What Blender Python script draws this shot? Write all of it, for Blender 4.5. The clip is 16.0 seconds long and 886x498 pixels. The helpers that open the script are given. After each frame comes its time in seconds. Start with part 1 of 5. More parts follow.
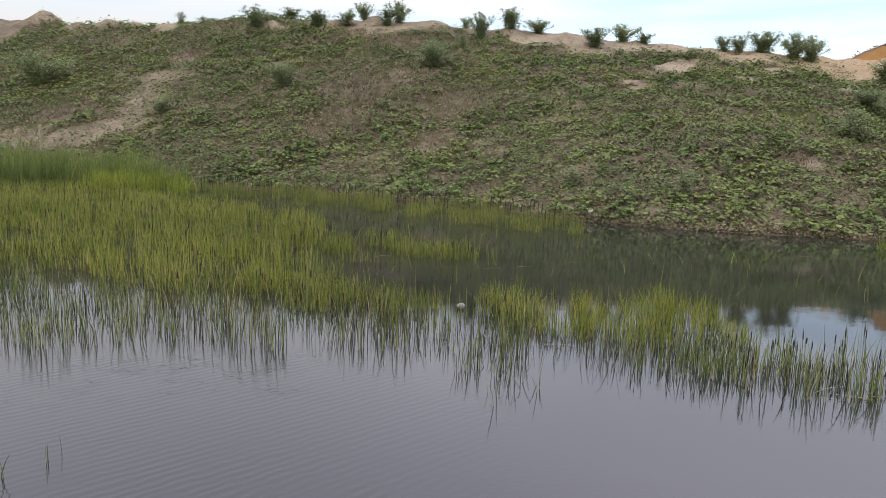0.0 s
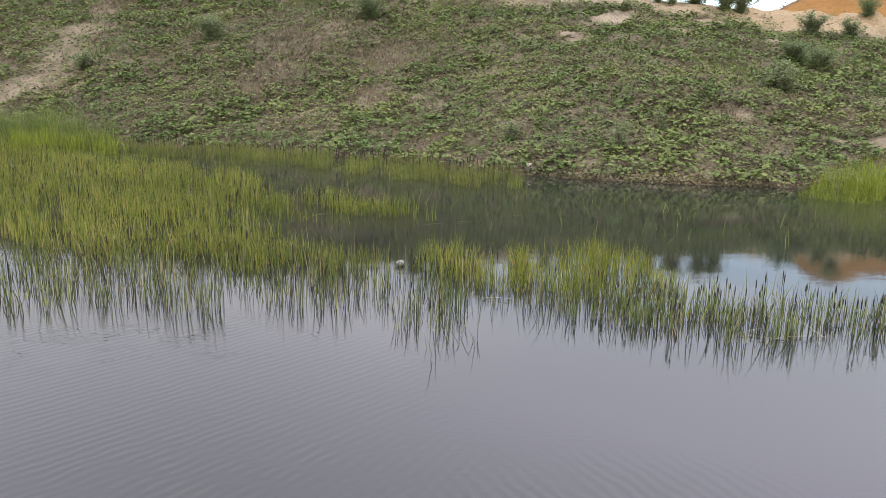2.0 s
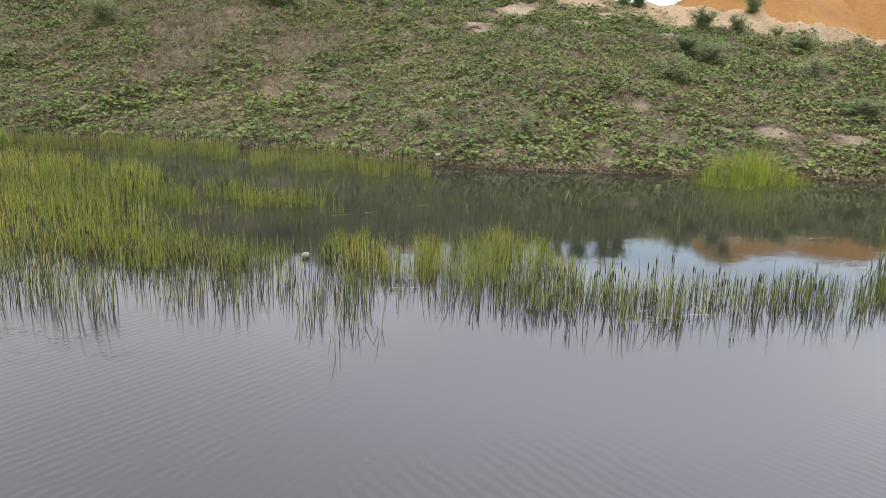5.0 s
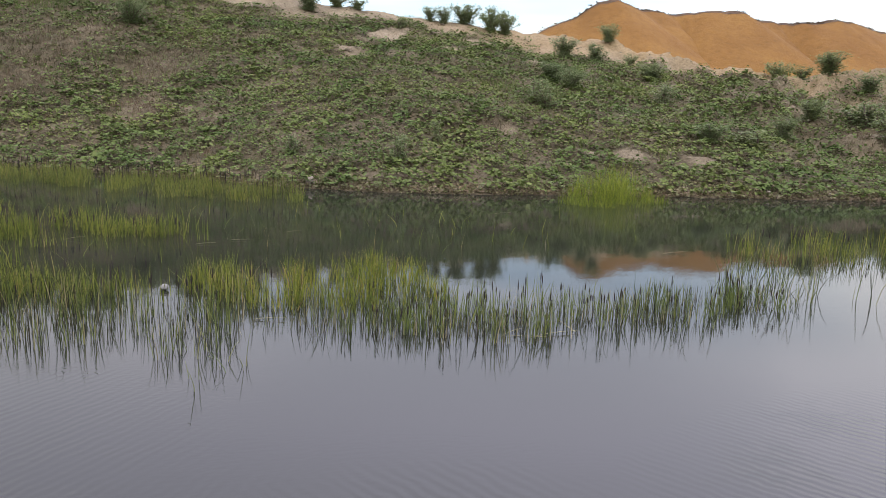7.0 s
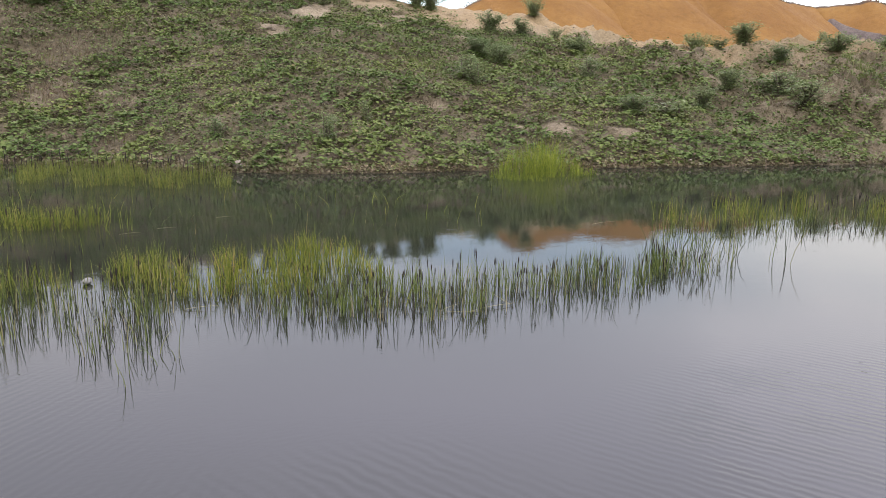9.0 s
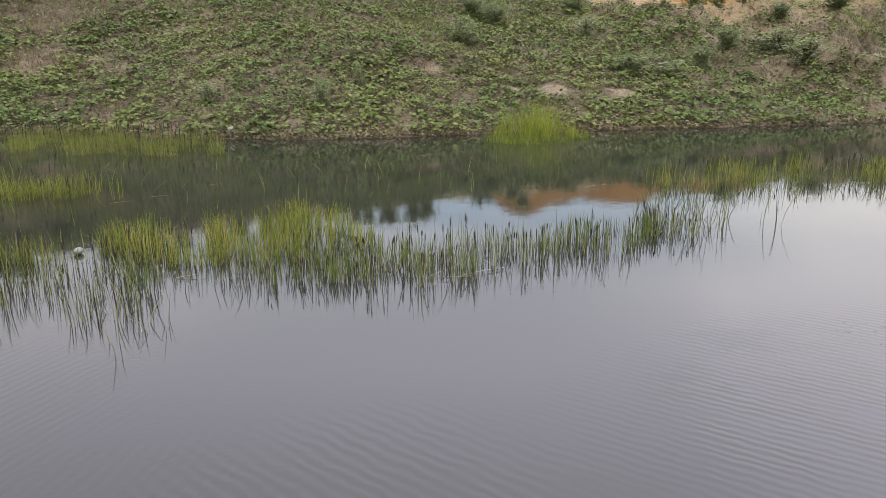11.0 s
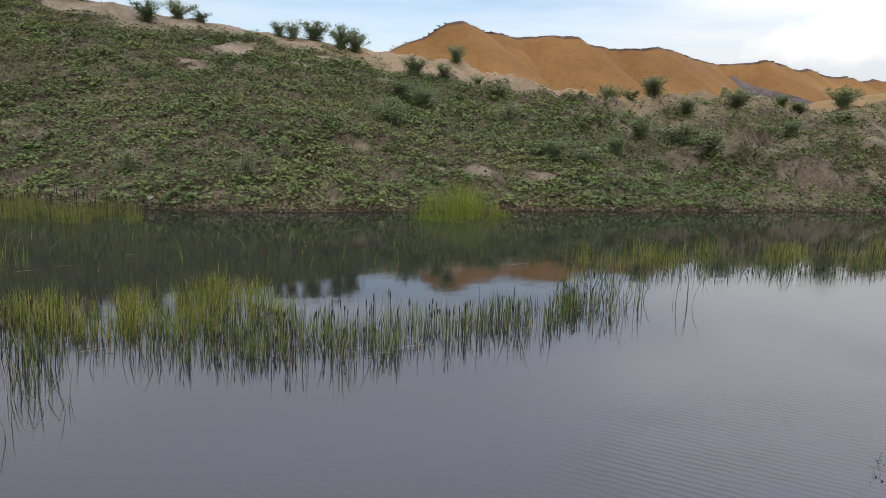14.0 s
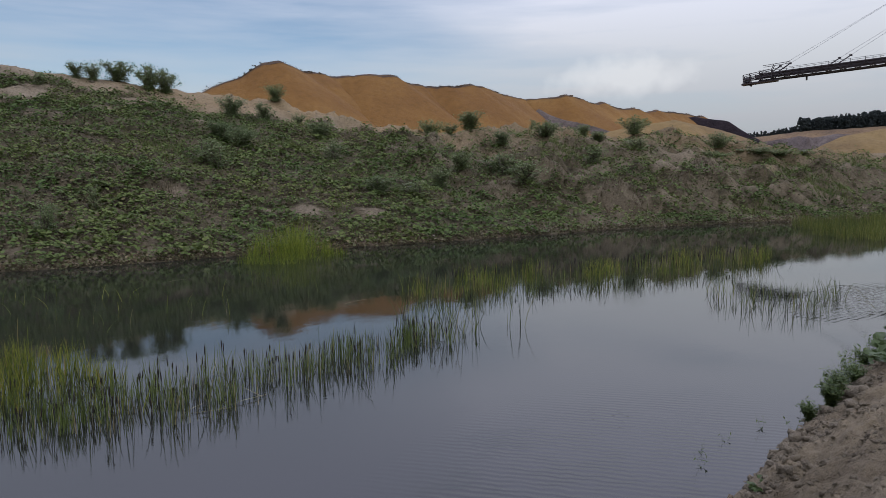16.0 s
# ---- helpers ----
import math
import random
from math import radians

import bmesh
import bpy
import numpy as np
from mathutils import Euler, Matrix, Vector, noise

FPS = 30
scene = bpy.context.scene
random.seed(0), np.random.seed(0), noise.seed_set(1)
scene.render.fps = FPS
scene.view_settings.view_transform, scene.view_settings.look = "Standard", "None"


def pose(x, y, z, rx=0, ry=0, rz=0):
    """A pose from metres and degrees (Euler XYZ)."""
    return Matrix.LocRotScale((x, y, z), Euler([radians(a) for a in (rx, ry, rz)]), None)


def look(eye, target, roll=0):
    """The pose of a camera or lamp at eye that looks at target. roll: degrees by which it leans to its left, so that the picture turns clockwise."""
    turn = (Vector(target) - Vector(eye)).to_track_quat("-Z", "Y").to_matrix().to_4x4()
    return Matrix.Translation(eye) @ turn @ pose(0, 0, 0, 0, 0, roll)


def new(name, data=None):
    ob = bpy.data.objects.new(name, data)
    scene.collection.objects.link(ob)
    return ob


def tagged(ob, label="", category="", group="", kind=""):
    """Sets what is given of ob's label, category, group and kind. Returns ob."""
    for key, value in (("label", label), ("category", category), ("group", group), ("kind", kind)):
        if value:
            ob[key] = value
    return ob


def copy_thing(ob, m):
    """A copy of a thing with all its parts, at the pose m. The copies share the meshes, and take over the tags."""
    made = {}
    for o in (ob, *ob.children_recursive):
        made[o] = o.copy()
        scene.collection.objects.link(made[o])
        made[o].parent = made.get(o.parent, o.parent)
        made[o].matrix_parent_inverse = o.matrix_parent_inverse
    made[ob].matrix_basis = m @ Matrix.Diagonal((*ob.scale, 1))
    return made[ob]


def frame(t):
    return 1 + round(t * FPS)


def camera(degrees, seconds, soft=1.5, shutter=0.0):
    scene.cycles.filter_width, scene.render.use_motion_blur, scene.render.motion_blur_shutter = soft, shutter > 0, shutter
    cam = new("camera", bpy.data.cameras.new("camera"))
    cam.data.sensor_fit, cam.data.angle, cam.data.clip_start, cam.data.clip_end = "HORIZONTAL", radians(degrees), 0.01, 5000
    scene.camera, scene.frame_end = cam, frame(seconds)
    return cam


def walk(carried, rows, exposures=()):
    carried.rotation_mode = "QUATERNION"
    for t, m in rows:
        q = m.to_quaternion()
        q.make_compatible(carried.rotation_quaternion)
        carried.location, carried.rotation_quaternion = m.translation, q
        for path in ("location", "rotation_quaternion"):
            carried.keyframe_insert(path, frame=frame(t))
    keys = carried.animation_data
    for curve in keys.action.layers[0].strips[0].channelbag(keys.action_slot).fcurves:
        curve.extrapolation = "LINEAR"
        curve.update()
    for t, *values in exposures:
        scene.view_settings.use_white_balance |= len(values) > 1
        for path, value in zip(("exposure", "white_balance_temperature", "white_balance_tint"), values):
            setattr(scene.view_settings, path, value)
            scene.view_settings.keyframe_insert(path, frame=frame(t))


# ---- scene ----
# seconds, stops, kelvin, tint
EXPO = [(0.0, -0.3, 6800, 10), (0.5, -0.3, 6800, 10), (1.5, -0.04, 6850, 9), (3.0, 0.1, 7000, 8), (5.5, 0.08, 7050, 8), (6.0, 0.05, 7050, 8), (6.5, -0.22, 6900, 9), (7.0, -0.3, 6850, 9),
        (7.5, -0.2, 6900, 9), (8.5, -0.15, 6900, 9), (11.0, -0.07, 7100, 9), (12.0, -0.05, 7050, 8), (13.0, -0.18, 7050, 7), (13.5, -0.58, 6850, 9), (14.5, -0.82, 6500, 9),
        (15.0, -0.98, 6450, 9), (15.5, -1.1, 6250, 8), (16.0, -1.42, 6180, 9)]
cam = camera(65.32, 16.0, soft=0.5)
walk(cam, [
    (0.0, pose(-0.441, 0.044, 3.426, 80.85, -1.83, 0.95)),
    (0.5, pose(-0.432, 0.047, 3.435, 80.13, -1.58, 0.10)),
    (1.0, pose(-0.434, 0.033, 3.431, 79.38, -1.57, -0.90)),
    (1.5, pose(-0.404, 0.035, 3.457, 78.26, -1.37, -2.10)),
    (2.0, pose(-0.338, 0.006, 3.469, 77.27, -1.25, -3.92)),
    (2.5, pose(-0.295, -0.022, 3.480, 75.11, -1.28, -4.46)),
    (3.0, pose(-0.256, -0.033, 3.492, 74.14, -0.59, -4.57)),
    (5.5, pose(-0.150, -0.084, 3.486, 77.73, -1.81, -12.01)),
    (6.0, pose(-0.097, -0.055, 3.475, 79.20, -1.32, -13.05)),
    (6.5, pose(0.001, 0.039, 3.475, 80.98, -0.50, -17.48)),
    (7.0, pose(0.035, 0.078, 3.482, 78.80, -1.97, -21.15)),
    (7.5, pose(0.031, 0.093, 3.488, 77.61, -0.57, -25.09)),
    (8.0, pose(0.027, 0.087, 3.489, 77.87, -0.37, -25.22)),
    (8.5, pose(0.035, 0.071, 3.490, 77.77, -0.86, -26.43)),
    (11.0, pose(0.209, -0.041, 3.525, 74.13, 0.05, -27.08)),
    (11.5, pose(0.214, -0.039, 3.525, 73.97, 0.32, -27.32)),
    (12.0, pose(0.260, 0.034, 3.524, 74.04, 0.22, -27.66)),
    (12.5, pose(0.220, -0.042, 3.533, 74.86, -0.27, -29.02)),
    (13.0, pose(0.225, -0.046, 3.548, 77.15, -0.78, -30.47)),
    (13.5, pose(0.218, -0.081, 3.532, 80.18, -2.61, -30.78)),
    (14.0, pose(0.218, -0.073, 3.524, 80.56, -2.29, -32.90)),
    (14.5, pose(0.337, -0.133, 3.530, 79.81, -1.49, -39.98)),
    (15.0, pose(0.300, -0.028, 3.503, 78.68, -1.75, -48.83)),
    (15.5, pose(0.320, 0.044, 3.536, 81.94, -1.93, -51.63)),
    (16.0, pose(0.261, 0.059, 3.510, 83.82, 0.24, -47.16)),
], exposures=EXPO)

# ---- sky and sun ----
SUN_UP, SUN_ROUND = radians(42), radians(205)
world = bpy.data.worlds.new("overcast_sky")
scene.world = world
world.use_nodes = True
wn, wl = world.node_tree.nodes, world.node_tree.links
wn.clear()
w_out, w_bg = wn.new("ShaderNodeOutputWorld"), wn.new("ShaderNodeBackground")
sky = wn.new("ShaderNodeTexSky")
sky.sky_type, sky.sun_disc = "NISHITA", False
sky.sun_elevation, sky.sun_rotation = SUN_UP, SUN_ROUND
sky.air_density, sky.dust_density, sky.ozone_density = 1.0, 0.5, 2.0
w_co, w_map = wn.new("ShaderNodeTexCoord"), wn.new("ShaderNodeMapping")
w_map.inputs["Scale"].default_value = (0.7, 0.7, 6.5)
w_noise = wn.new("ShaderNodeTexNoise")
w_noise.inputs["Scale"].default_value, w_noise.inputs["Detail"].default_value = 2.3, 7.0
w_noise.inputs["Roughness"].default_value = 0.52
w_ramp = wn.new("ShaderNodeValToRGB")
w_ramp.color_ramp.elements[0].position, w_ramp.color_ramp.elements[1].position = 0.34, 0.60
w_ramp.color_ramp.elements[0].color, w_ramp.color_ramp.elements[1].color = (0.34, 0.34, 0.34, 1), (0.95, 0.95, 0.95, 1)
w_mix = wn.new("ShaderNodeMix")
w_mix.data_type = "RGBA"
# cloud grows brighter towards the zenith, as an overcast sky does
w_sep, w_lift = wn.new("ShaderNodeSeparateXYZ"), wn.new("ShaderNodeMapRange")
w_lift.inputs["To Min"].default_value, w_lift.inputs["To Max"].default_value = 6.4, 42.5
w_tint = wn.new("ShaderNodeVectorMath")
w_tint.operation = "SCALE"
w_hue = wn.new("ShaderNodeMix")
w_hue.data_type = "RGBA"
w_hue.inputs["A"].default_value, w_hue.inputs["B"].default_value = (0.98, 0.99, 1.03, 1), (0.98, 0.97, 1.27, 1)
w_high = wn.new("ShaderNodeMapRange")
w_high.inputs["From Min"].default_value, w_high.inputs["From Max"].default_value = 0.15, 0.45
wl.new(w_high.outputs["Result"], w_hue.inputs["Factor"])
wl.new(w_hue.outputs["Result"], w_tint.inputs[0])
wl.new(w_co.outputs["Generated"], w_sep.inputs["Vector"])
wl.new(w_sep.outputs["Z"], w_lift.inputs["Value"])
wl.new(w_sep.outputs["Z"], w_high.inputs["Value"])
wl.new(w_tint.outputs["Vector"], w_mix.inputs["B"])
wl.new(w_co.outputs["Generated"], w_map.inputs["Vector"])
wl.new(w_map.outputs["Vector"], w_noise.inputs["Vector"])
wl.new(w_noise.outputs["Fac"], w_ramp.inputs["Fac"])
w_veil, w_max = wn.new("ShaderNodeMapRange"), wn.new("ShaderNodeMath")
w_veil.inputs["From Min"].default_value, w_veil.inputs["From Max"].default_value = 0.215, 0.30
w_veil.inputs["To Max"].default_value, w_max.operation = 0.88, "MAXIMUM"
wl.new(w_sep.outputs["Z"], w_veil.inputs["Value"])
wl.new(w_veil.outputs["Result"], w_max.inputs[0])
wl.new(w_ramp.outputs["Color"], w_max.inputs[1])


def sky_towards(az, up, lo, hi):
    """1 in the direction given, falling to 0 away from it."""
    dot, span = wn.new("ShaderNodeVectorMath"), wn.new("ShaderNodeMapRange")
    dot.operation, span.interpolation_type = "DOT_PRODUCT", "SMOOTHSTEP"
    dot.inputs[1].default_value = (math.sin(radians(az)) * math.cos(radians(up)), math.cos(radians(az)) * math.cos(radians(up)), math.sin(radians(up)))
    span.inputs["From Min"].default_value, span.inputs["From Max"].default_value = math.cos(radians(lo)), math.cos(radians(hi))
    wl.new(w_co.outputs["Generated"], dot.inputs[0])
    wl.new(dot.outputs["Value"], span.inputs["Value"])
    return span.outputs["Result"]


# a break of blue in the cloud to the north, and a bright bank of cloud to the north-east
w_break, w_bank = wn.new("ShaderNodeMath"), wn.new("ShaderNodeMath")
w_break.operation = w_bank.operation = "MULTIPLY_ADD"
w_break.inputs[1].default_value, w_bank.inputs[1].default_value, w_bank.inputs[2].default_value = -0.38, 0.30, 0.68
w_break.use_clamp = True
w_low, w_gap = wn.new("ShaderNodeMapRange"), wn.new("ShaderNodeMath")
w_low.inputs["From Min"].default_value, w_low.inputs["From Max"].default_value = 0.44, 0.28
w_gap.operation = "MULTIPLY"
wl.new(w_sep.outputs["Z"], w_low.inputs["Value"])
wl.new(w_low.outputs["Result"], w_gap.inputs[0])
wl.new(sky_towards(24, 12, 26, 8), w_gap.inputs[1])
wl.new(w_gap.outputs[0], w_break.inputs[0])
wl.new(w_max.outputs[0], w_break.inputs[2])
w_thick = wn.new("ShaderNodeMath")
w_thick.operation, w_thick.use_clamp = "MULTIPLY_ADD", True
w_thick.inputs[1].default_value = 0.45
wl.new(sky_towards(74, 12, 28, 10), w_thick.inputs[0])
wl.new(w_break.outputs[0], w_thick.inputs[2])
wl.new(w_thick.outputs[0], w_mix.inputs["Factor"])
wl.new(sky_towards(56, 12, 75, 15), w_bank.inputs[0])
w_bright = wn.new("ShaderNodeMath")
w_bright.operation = "MULTIPLY"
wl.new(w_bank.outputs[0], w_bright.inputs[0])
wl.new(w_lift.outputs["Result"], w_bright.inputs[1])
wl.new(w_bright.outputs[0], w_tint.inputs["Scale"])
w_clear = wn.new("ShaderNodeVectorMath")
w_clear.operation = "SCALE"
w_clear.inputs["Scale"].default_value = 1.5
wl.new(sky.outputs["Color"], w_clear.inputs[0])
wl.new(w_clear.outputs["Vector"], w_mix.inputs["A"])
# a small heap cloud low over the pit
w_off, w_flat, w_len, w_puff, w_edge, w_heap = (wn.new("ShaderNodeVectorMath"), wn.new("ShaderNodeVectorMath"), wn.new("ShaderNodeVectorMath"), wn.new("ShaderNodeTexNoise"),
                                                wn.new("ShaderNodeMath"), wn.new("ShaderNodeMapRange"))
w_off.operation, w_flat.operation, w_len.operation, w_edge.operation = "SUBTRACT", "MULTIPLY", "LENGTH", "MULTIPLY_ADD"
w_off.inputs[1].default_value = (math.sin(radians(61.5)) * 0.99, math.cos(radians(61.5)) * 0.99, 0.132)
w_flat.inputs[1].default_value = (11.0, 11.0, 36.0)
w_puff.inputs["Scale"].default_value, w_puff.inputs["Detail"].default_value = 26.0, 5.0
w_edge.inputs[1].default_value = -1.6
w_heap.inputs["From Min"].default_value, w_heap.inputs["From Max"].default_value, w_heap.inputs["To Max"].default_value = 0.35, -0.35, 0.5
wl.new(w_co.outputs["Generated"], w_off.inputs[0])
wl.new(w_off.outputs["Vector"], w_flat.inputs[0])
wl.new(w_flat.outputs["Vector"], w_len.inputs[0])
wl.new(w_co.outputs["Generated"], w_puff.inputs["Vector"])
wl.new(w_puff.outputs["Fac"], w_edge.inputs[0])
wl.new(w_len.outputs["Value"], w_edge.inputs[2])
wl.new(w_edge.outputs[0], w_heap.inputs["Value"])
w_top = wn.new("ShaderNodeMix")
w_top.data_type = "RGBA"
w_top.inputs["B"].default_value = (15.5, 15.2, 15.0, 1)
wl.new(w_heap.outputs["Result"], w_top.inputs["Factor"])
wl.new(w_mix.outputs["Result"], w_top.inputs["A"])
wl.new(w_top.outputs["Result"], w_bg.inputs["Color"])
w_bg.inputs["Strength"].default_value = 0.15
wl.new(w_bg.outputs["Background"], w_out.inputs["Surface"])
sun = new("sun", bpy.data.lights.new("sun", "SUN"))
sun.data.energy, sun.data.angle, sun.data.color = 1.45, radians(14), (1.0, 0.96, 0.9)
sun.matrix_world = look((-20, -45, 45), (0, 0, 0))


# ---- materials ----
def mat_new(name):
    m = bpy.data.materials.new(name)
    m.use_nodes = True
    nt = m.node_tree
    return m, nt.nodes, nt.links, nt.nodes["Principled BSDF"]


def ramp_node(nodes, stops):
    r = nodes.new("ShaderNodeValToRGB")
    e = r.color_ramp.elements
    while len(e) < len(stops):
        e.new(0.5)
    for el, (p, c) in zip(e, stops):
        el.position, el.color = p, (*c, 1)
    return r


def noise_node(nodes, links, scale, detail=4.0, rough=0.55, vec=None):
    n = nodes.new("ShaderNodeTexNoise")
    n.inputs["Scale"].default_value, n.inputs["Detail"].default_value, n.inputs["Roughness"].default_value = scale, detail, rough
    if vec is not None:
        links.new(vec, n.inputs["Vector"])
    return n


def mix_node(nodes, links, fac, a, b, blend="MIX"):
    m = nodes.new("ShaderNodeMix")
    m.data_type, m.blend_type = "RGBA", blend
    for sock, v in ((m.inputs["Factor"], fac), (m.inputs["A"], a), (m.inputs["B"], b)):
        if hasattr(v, "default_value"):
            links.new(v, sock)
        else:
            sock.default_value = (*v, 1) if isinstance(v, tuple) else v
    return m.outputs["Result"]


def where(nodes):
    return nodes.new("ShaderNodeNewGeometry").outputs["Position"]


def soil_material(name, light, mid, dark, scale=1.0, bump=0.5, cover=None, mottle=1.0):
    """Loose soil: broad stains, a fine mottle with crevice shade painted in, grain and relief. cover: the litter under
    plants, laid by the ground's attribute 'bare'.
    """
    m, n, l, b = mat_new(name)
    p = where(n)
    big = noise_node(n, l, 0.35 * scale, 5, 0.6, p)
    small = noise_node(n, l, 5.0 * scale, 8, 0.72, p)
    grain = noise_node(n, l, 42.0 * scale, 3, 0.6, p)
    r1 = ramp_node(n, [(0.3, dark), (0.5, mid), (0.68, light)])
    l.new(big.outputs["Fac"], r1.inputs["Fac"])
    # shade painted into the crevices: low spots of the bump go darker, high lighter
    r2 = ramp_node(n, [(0.3, (1 - 0.5 * mottle, 1 - 0.5 * mottle, 1 - 0.51 * mottle)), (0.52, (1.0, 1.0, 0.98)), (0.72, (1 + 0.22 * mottle, 1 + 0.21 * mottle, 1 + 0.17 * mottle))])
    l.new(small.outputs["Fac"], r2.inputs["Fac"])
    col = mix_node(n, l, 1.0, r1.outputs["Color"], r2.outputs["Color"], "MULTIPLY")
    if cover:
        at = n.new("ShaderNodeAttribute")
        at.attribute_name = "bare"
        rc = ramp_node(n, [(0.3, cover[0]), (0.5, cover[1]), (0.7, cover[2])])
        mid_noise = noise_node(n, l, 1.6, 6, 0.7, p)
        l.new(mid_noise.outputs["Fac"], rc.inputs["Fac"])
        sandy = n.new("ShaderNodeAttribute")
        sandy.attribute_name = "sandy"
        col = mix_node(n, l, sandy.outputs["Fac"], col, mix_node(n, l, 1.0, r2.outputs["Color"], (0.265, 0.192, 0.098), "MULTIPLY"))
        col = mix_node(n, l, at.outputs["Fac"], rc.outputs["Color"], col)
    l.new(col, b.inputs["Base Color"])
    b.inputs["Roughness"].default_value = 0.95
    b.inputs["Specular IOR Level"].default_value = 0.15
    mixh = n.new("ShaderNodeMath")
    mixh.operation = "MULTIPLY_ADD"
    mixh.inputs[1].default_value = 0.35
    l.new(grain.outputs["Fac"], mixh.inputs[0])
    l.new(small.outputs["Fac"], mixh.inputs[2])
    bp = n.new("ShaderNodeBump")
    bp.inputs["Strength"].default_value, bp.inputs["Distance"].default_value = bump, 0.12 / scale
    l.new(mixh.outputs[0], bp.inputs["Height"])
    l.new(bp.outputs["Normal"], b.inputs["Normal"])
    return m


def leaf_material(name, stops, patch=None, rough=0.6, sheen=0.25, through_light=0.25):
    """Leaves and blades: a tone of its own for each leaf, a slow change from patch to patch, some light through them."""
    m, n, l, b = mat_new(name)
    g = n.new("ShaderNodeNewGeometry")
    r = ramp_node(n, stops)
    l.new(g.outputs["Random Per Island"], r.inputs["Fac"])
    big = noise_node(n, l, 0.22, 4, 0.6, g.outputs["Position"])
    tone = ramp_node(n, patch or [(0.35, (0.75, 0.78, 0.7)), (0.65, (1.2, 1.15, 1.05))])
    l.new(big.outputs["Fac"], tone.inputs["Fac"])
    col = mix_node(n, l, 1.0, r.outputs["Color"], tone.outputs["Color"], "MULTIPLY")
    l.new(col, b.inputs["Base Color"])
    b.inputs["Roughness"].default_value, b.inputs["Specular IOR Level"].default_value = rough, sheen
    if through_light:
        tr, mx = n.new("ShaderNodeBsdfTranslucent"), n.new("ShaderNodeMixShader")
        l.new(col, tr.inputs["Color"])
        mx.inputs["Fac"].default_value = through_light
        out = n["Material Output"]
        l.new(b.outputs["BSDF"], mx.inputs[1])
        l.new(tr.outputs["BSDF"], mx.inputs[2])
        l.new(mx.outputs["Shader"], out.inputs["Surface"])
    return m


def plain_material(name, colour, rough=0.6, metal=0.0, vary=0.25, scale=6.0):
    m, n, l, b = mat_new(name)
    t = noise_node(n, l, scale, 5, 0.6, where(n))
    lo, hi = tuple(c * (1 - vary) for c in colour), tuple(min(1, c * (1 + vary)) for c in colour)
    r = ramp_node(n, [(0.3, lo), (0.7, hi)])
    l.new(t.outputs["Fac"], r.inputs["Fac"])
    l.new(r.outputs["Color"], b.inputs["Base Color"])
    b.inputs["Roughness"].default_value, b.inputs["Metallic"].default_value = rough, metal
    bp = n.new("ShaderNodeBump")
    bp.inputs["Strength"].default_value, bp.inputs["Distance"].default_value = 0.25, 0.02
    l.new(t.outputs["Fac"], bp.inputs["Height"])
    l.new(bp.outputs["Normal"], b.inputs["Normal"])
    return m


# fields of wind ripples: x, y, half width, half depth, heading, scale, strength
RIPPLES = [(-4.2, 7.0, 5.0, 4.4, 132, 2.5, 0.40), (-1.0, 4.8, 3.2, 2.2, 148, 2.2, 0.55), (1.6, 4.6, 2.4, 1.8, 25, 2.2, 0.55), (7.4, 4.2, 4.2, 2.3, 30, 2.7, 0.50), (22.0, 4.6, 4.5, 1.3, 80, 1.8, 1.0)]


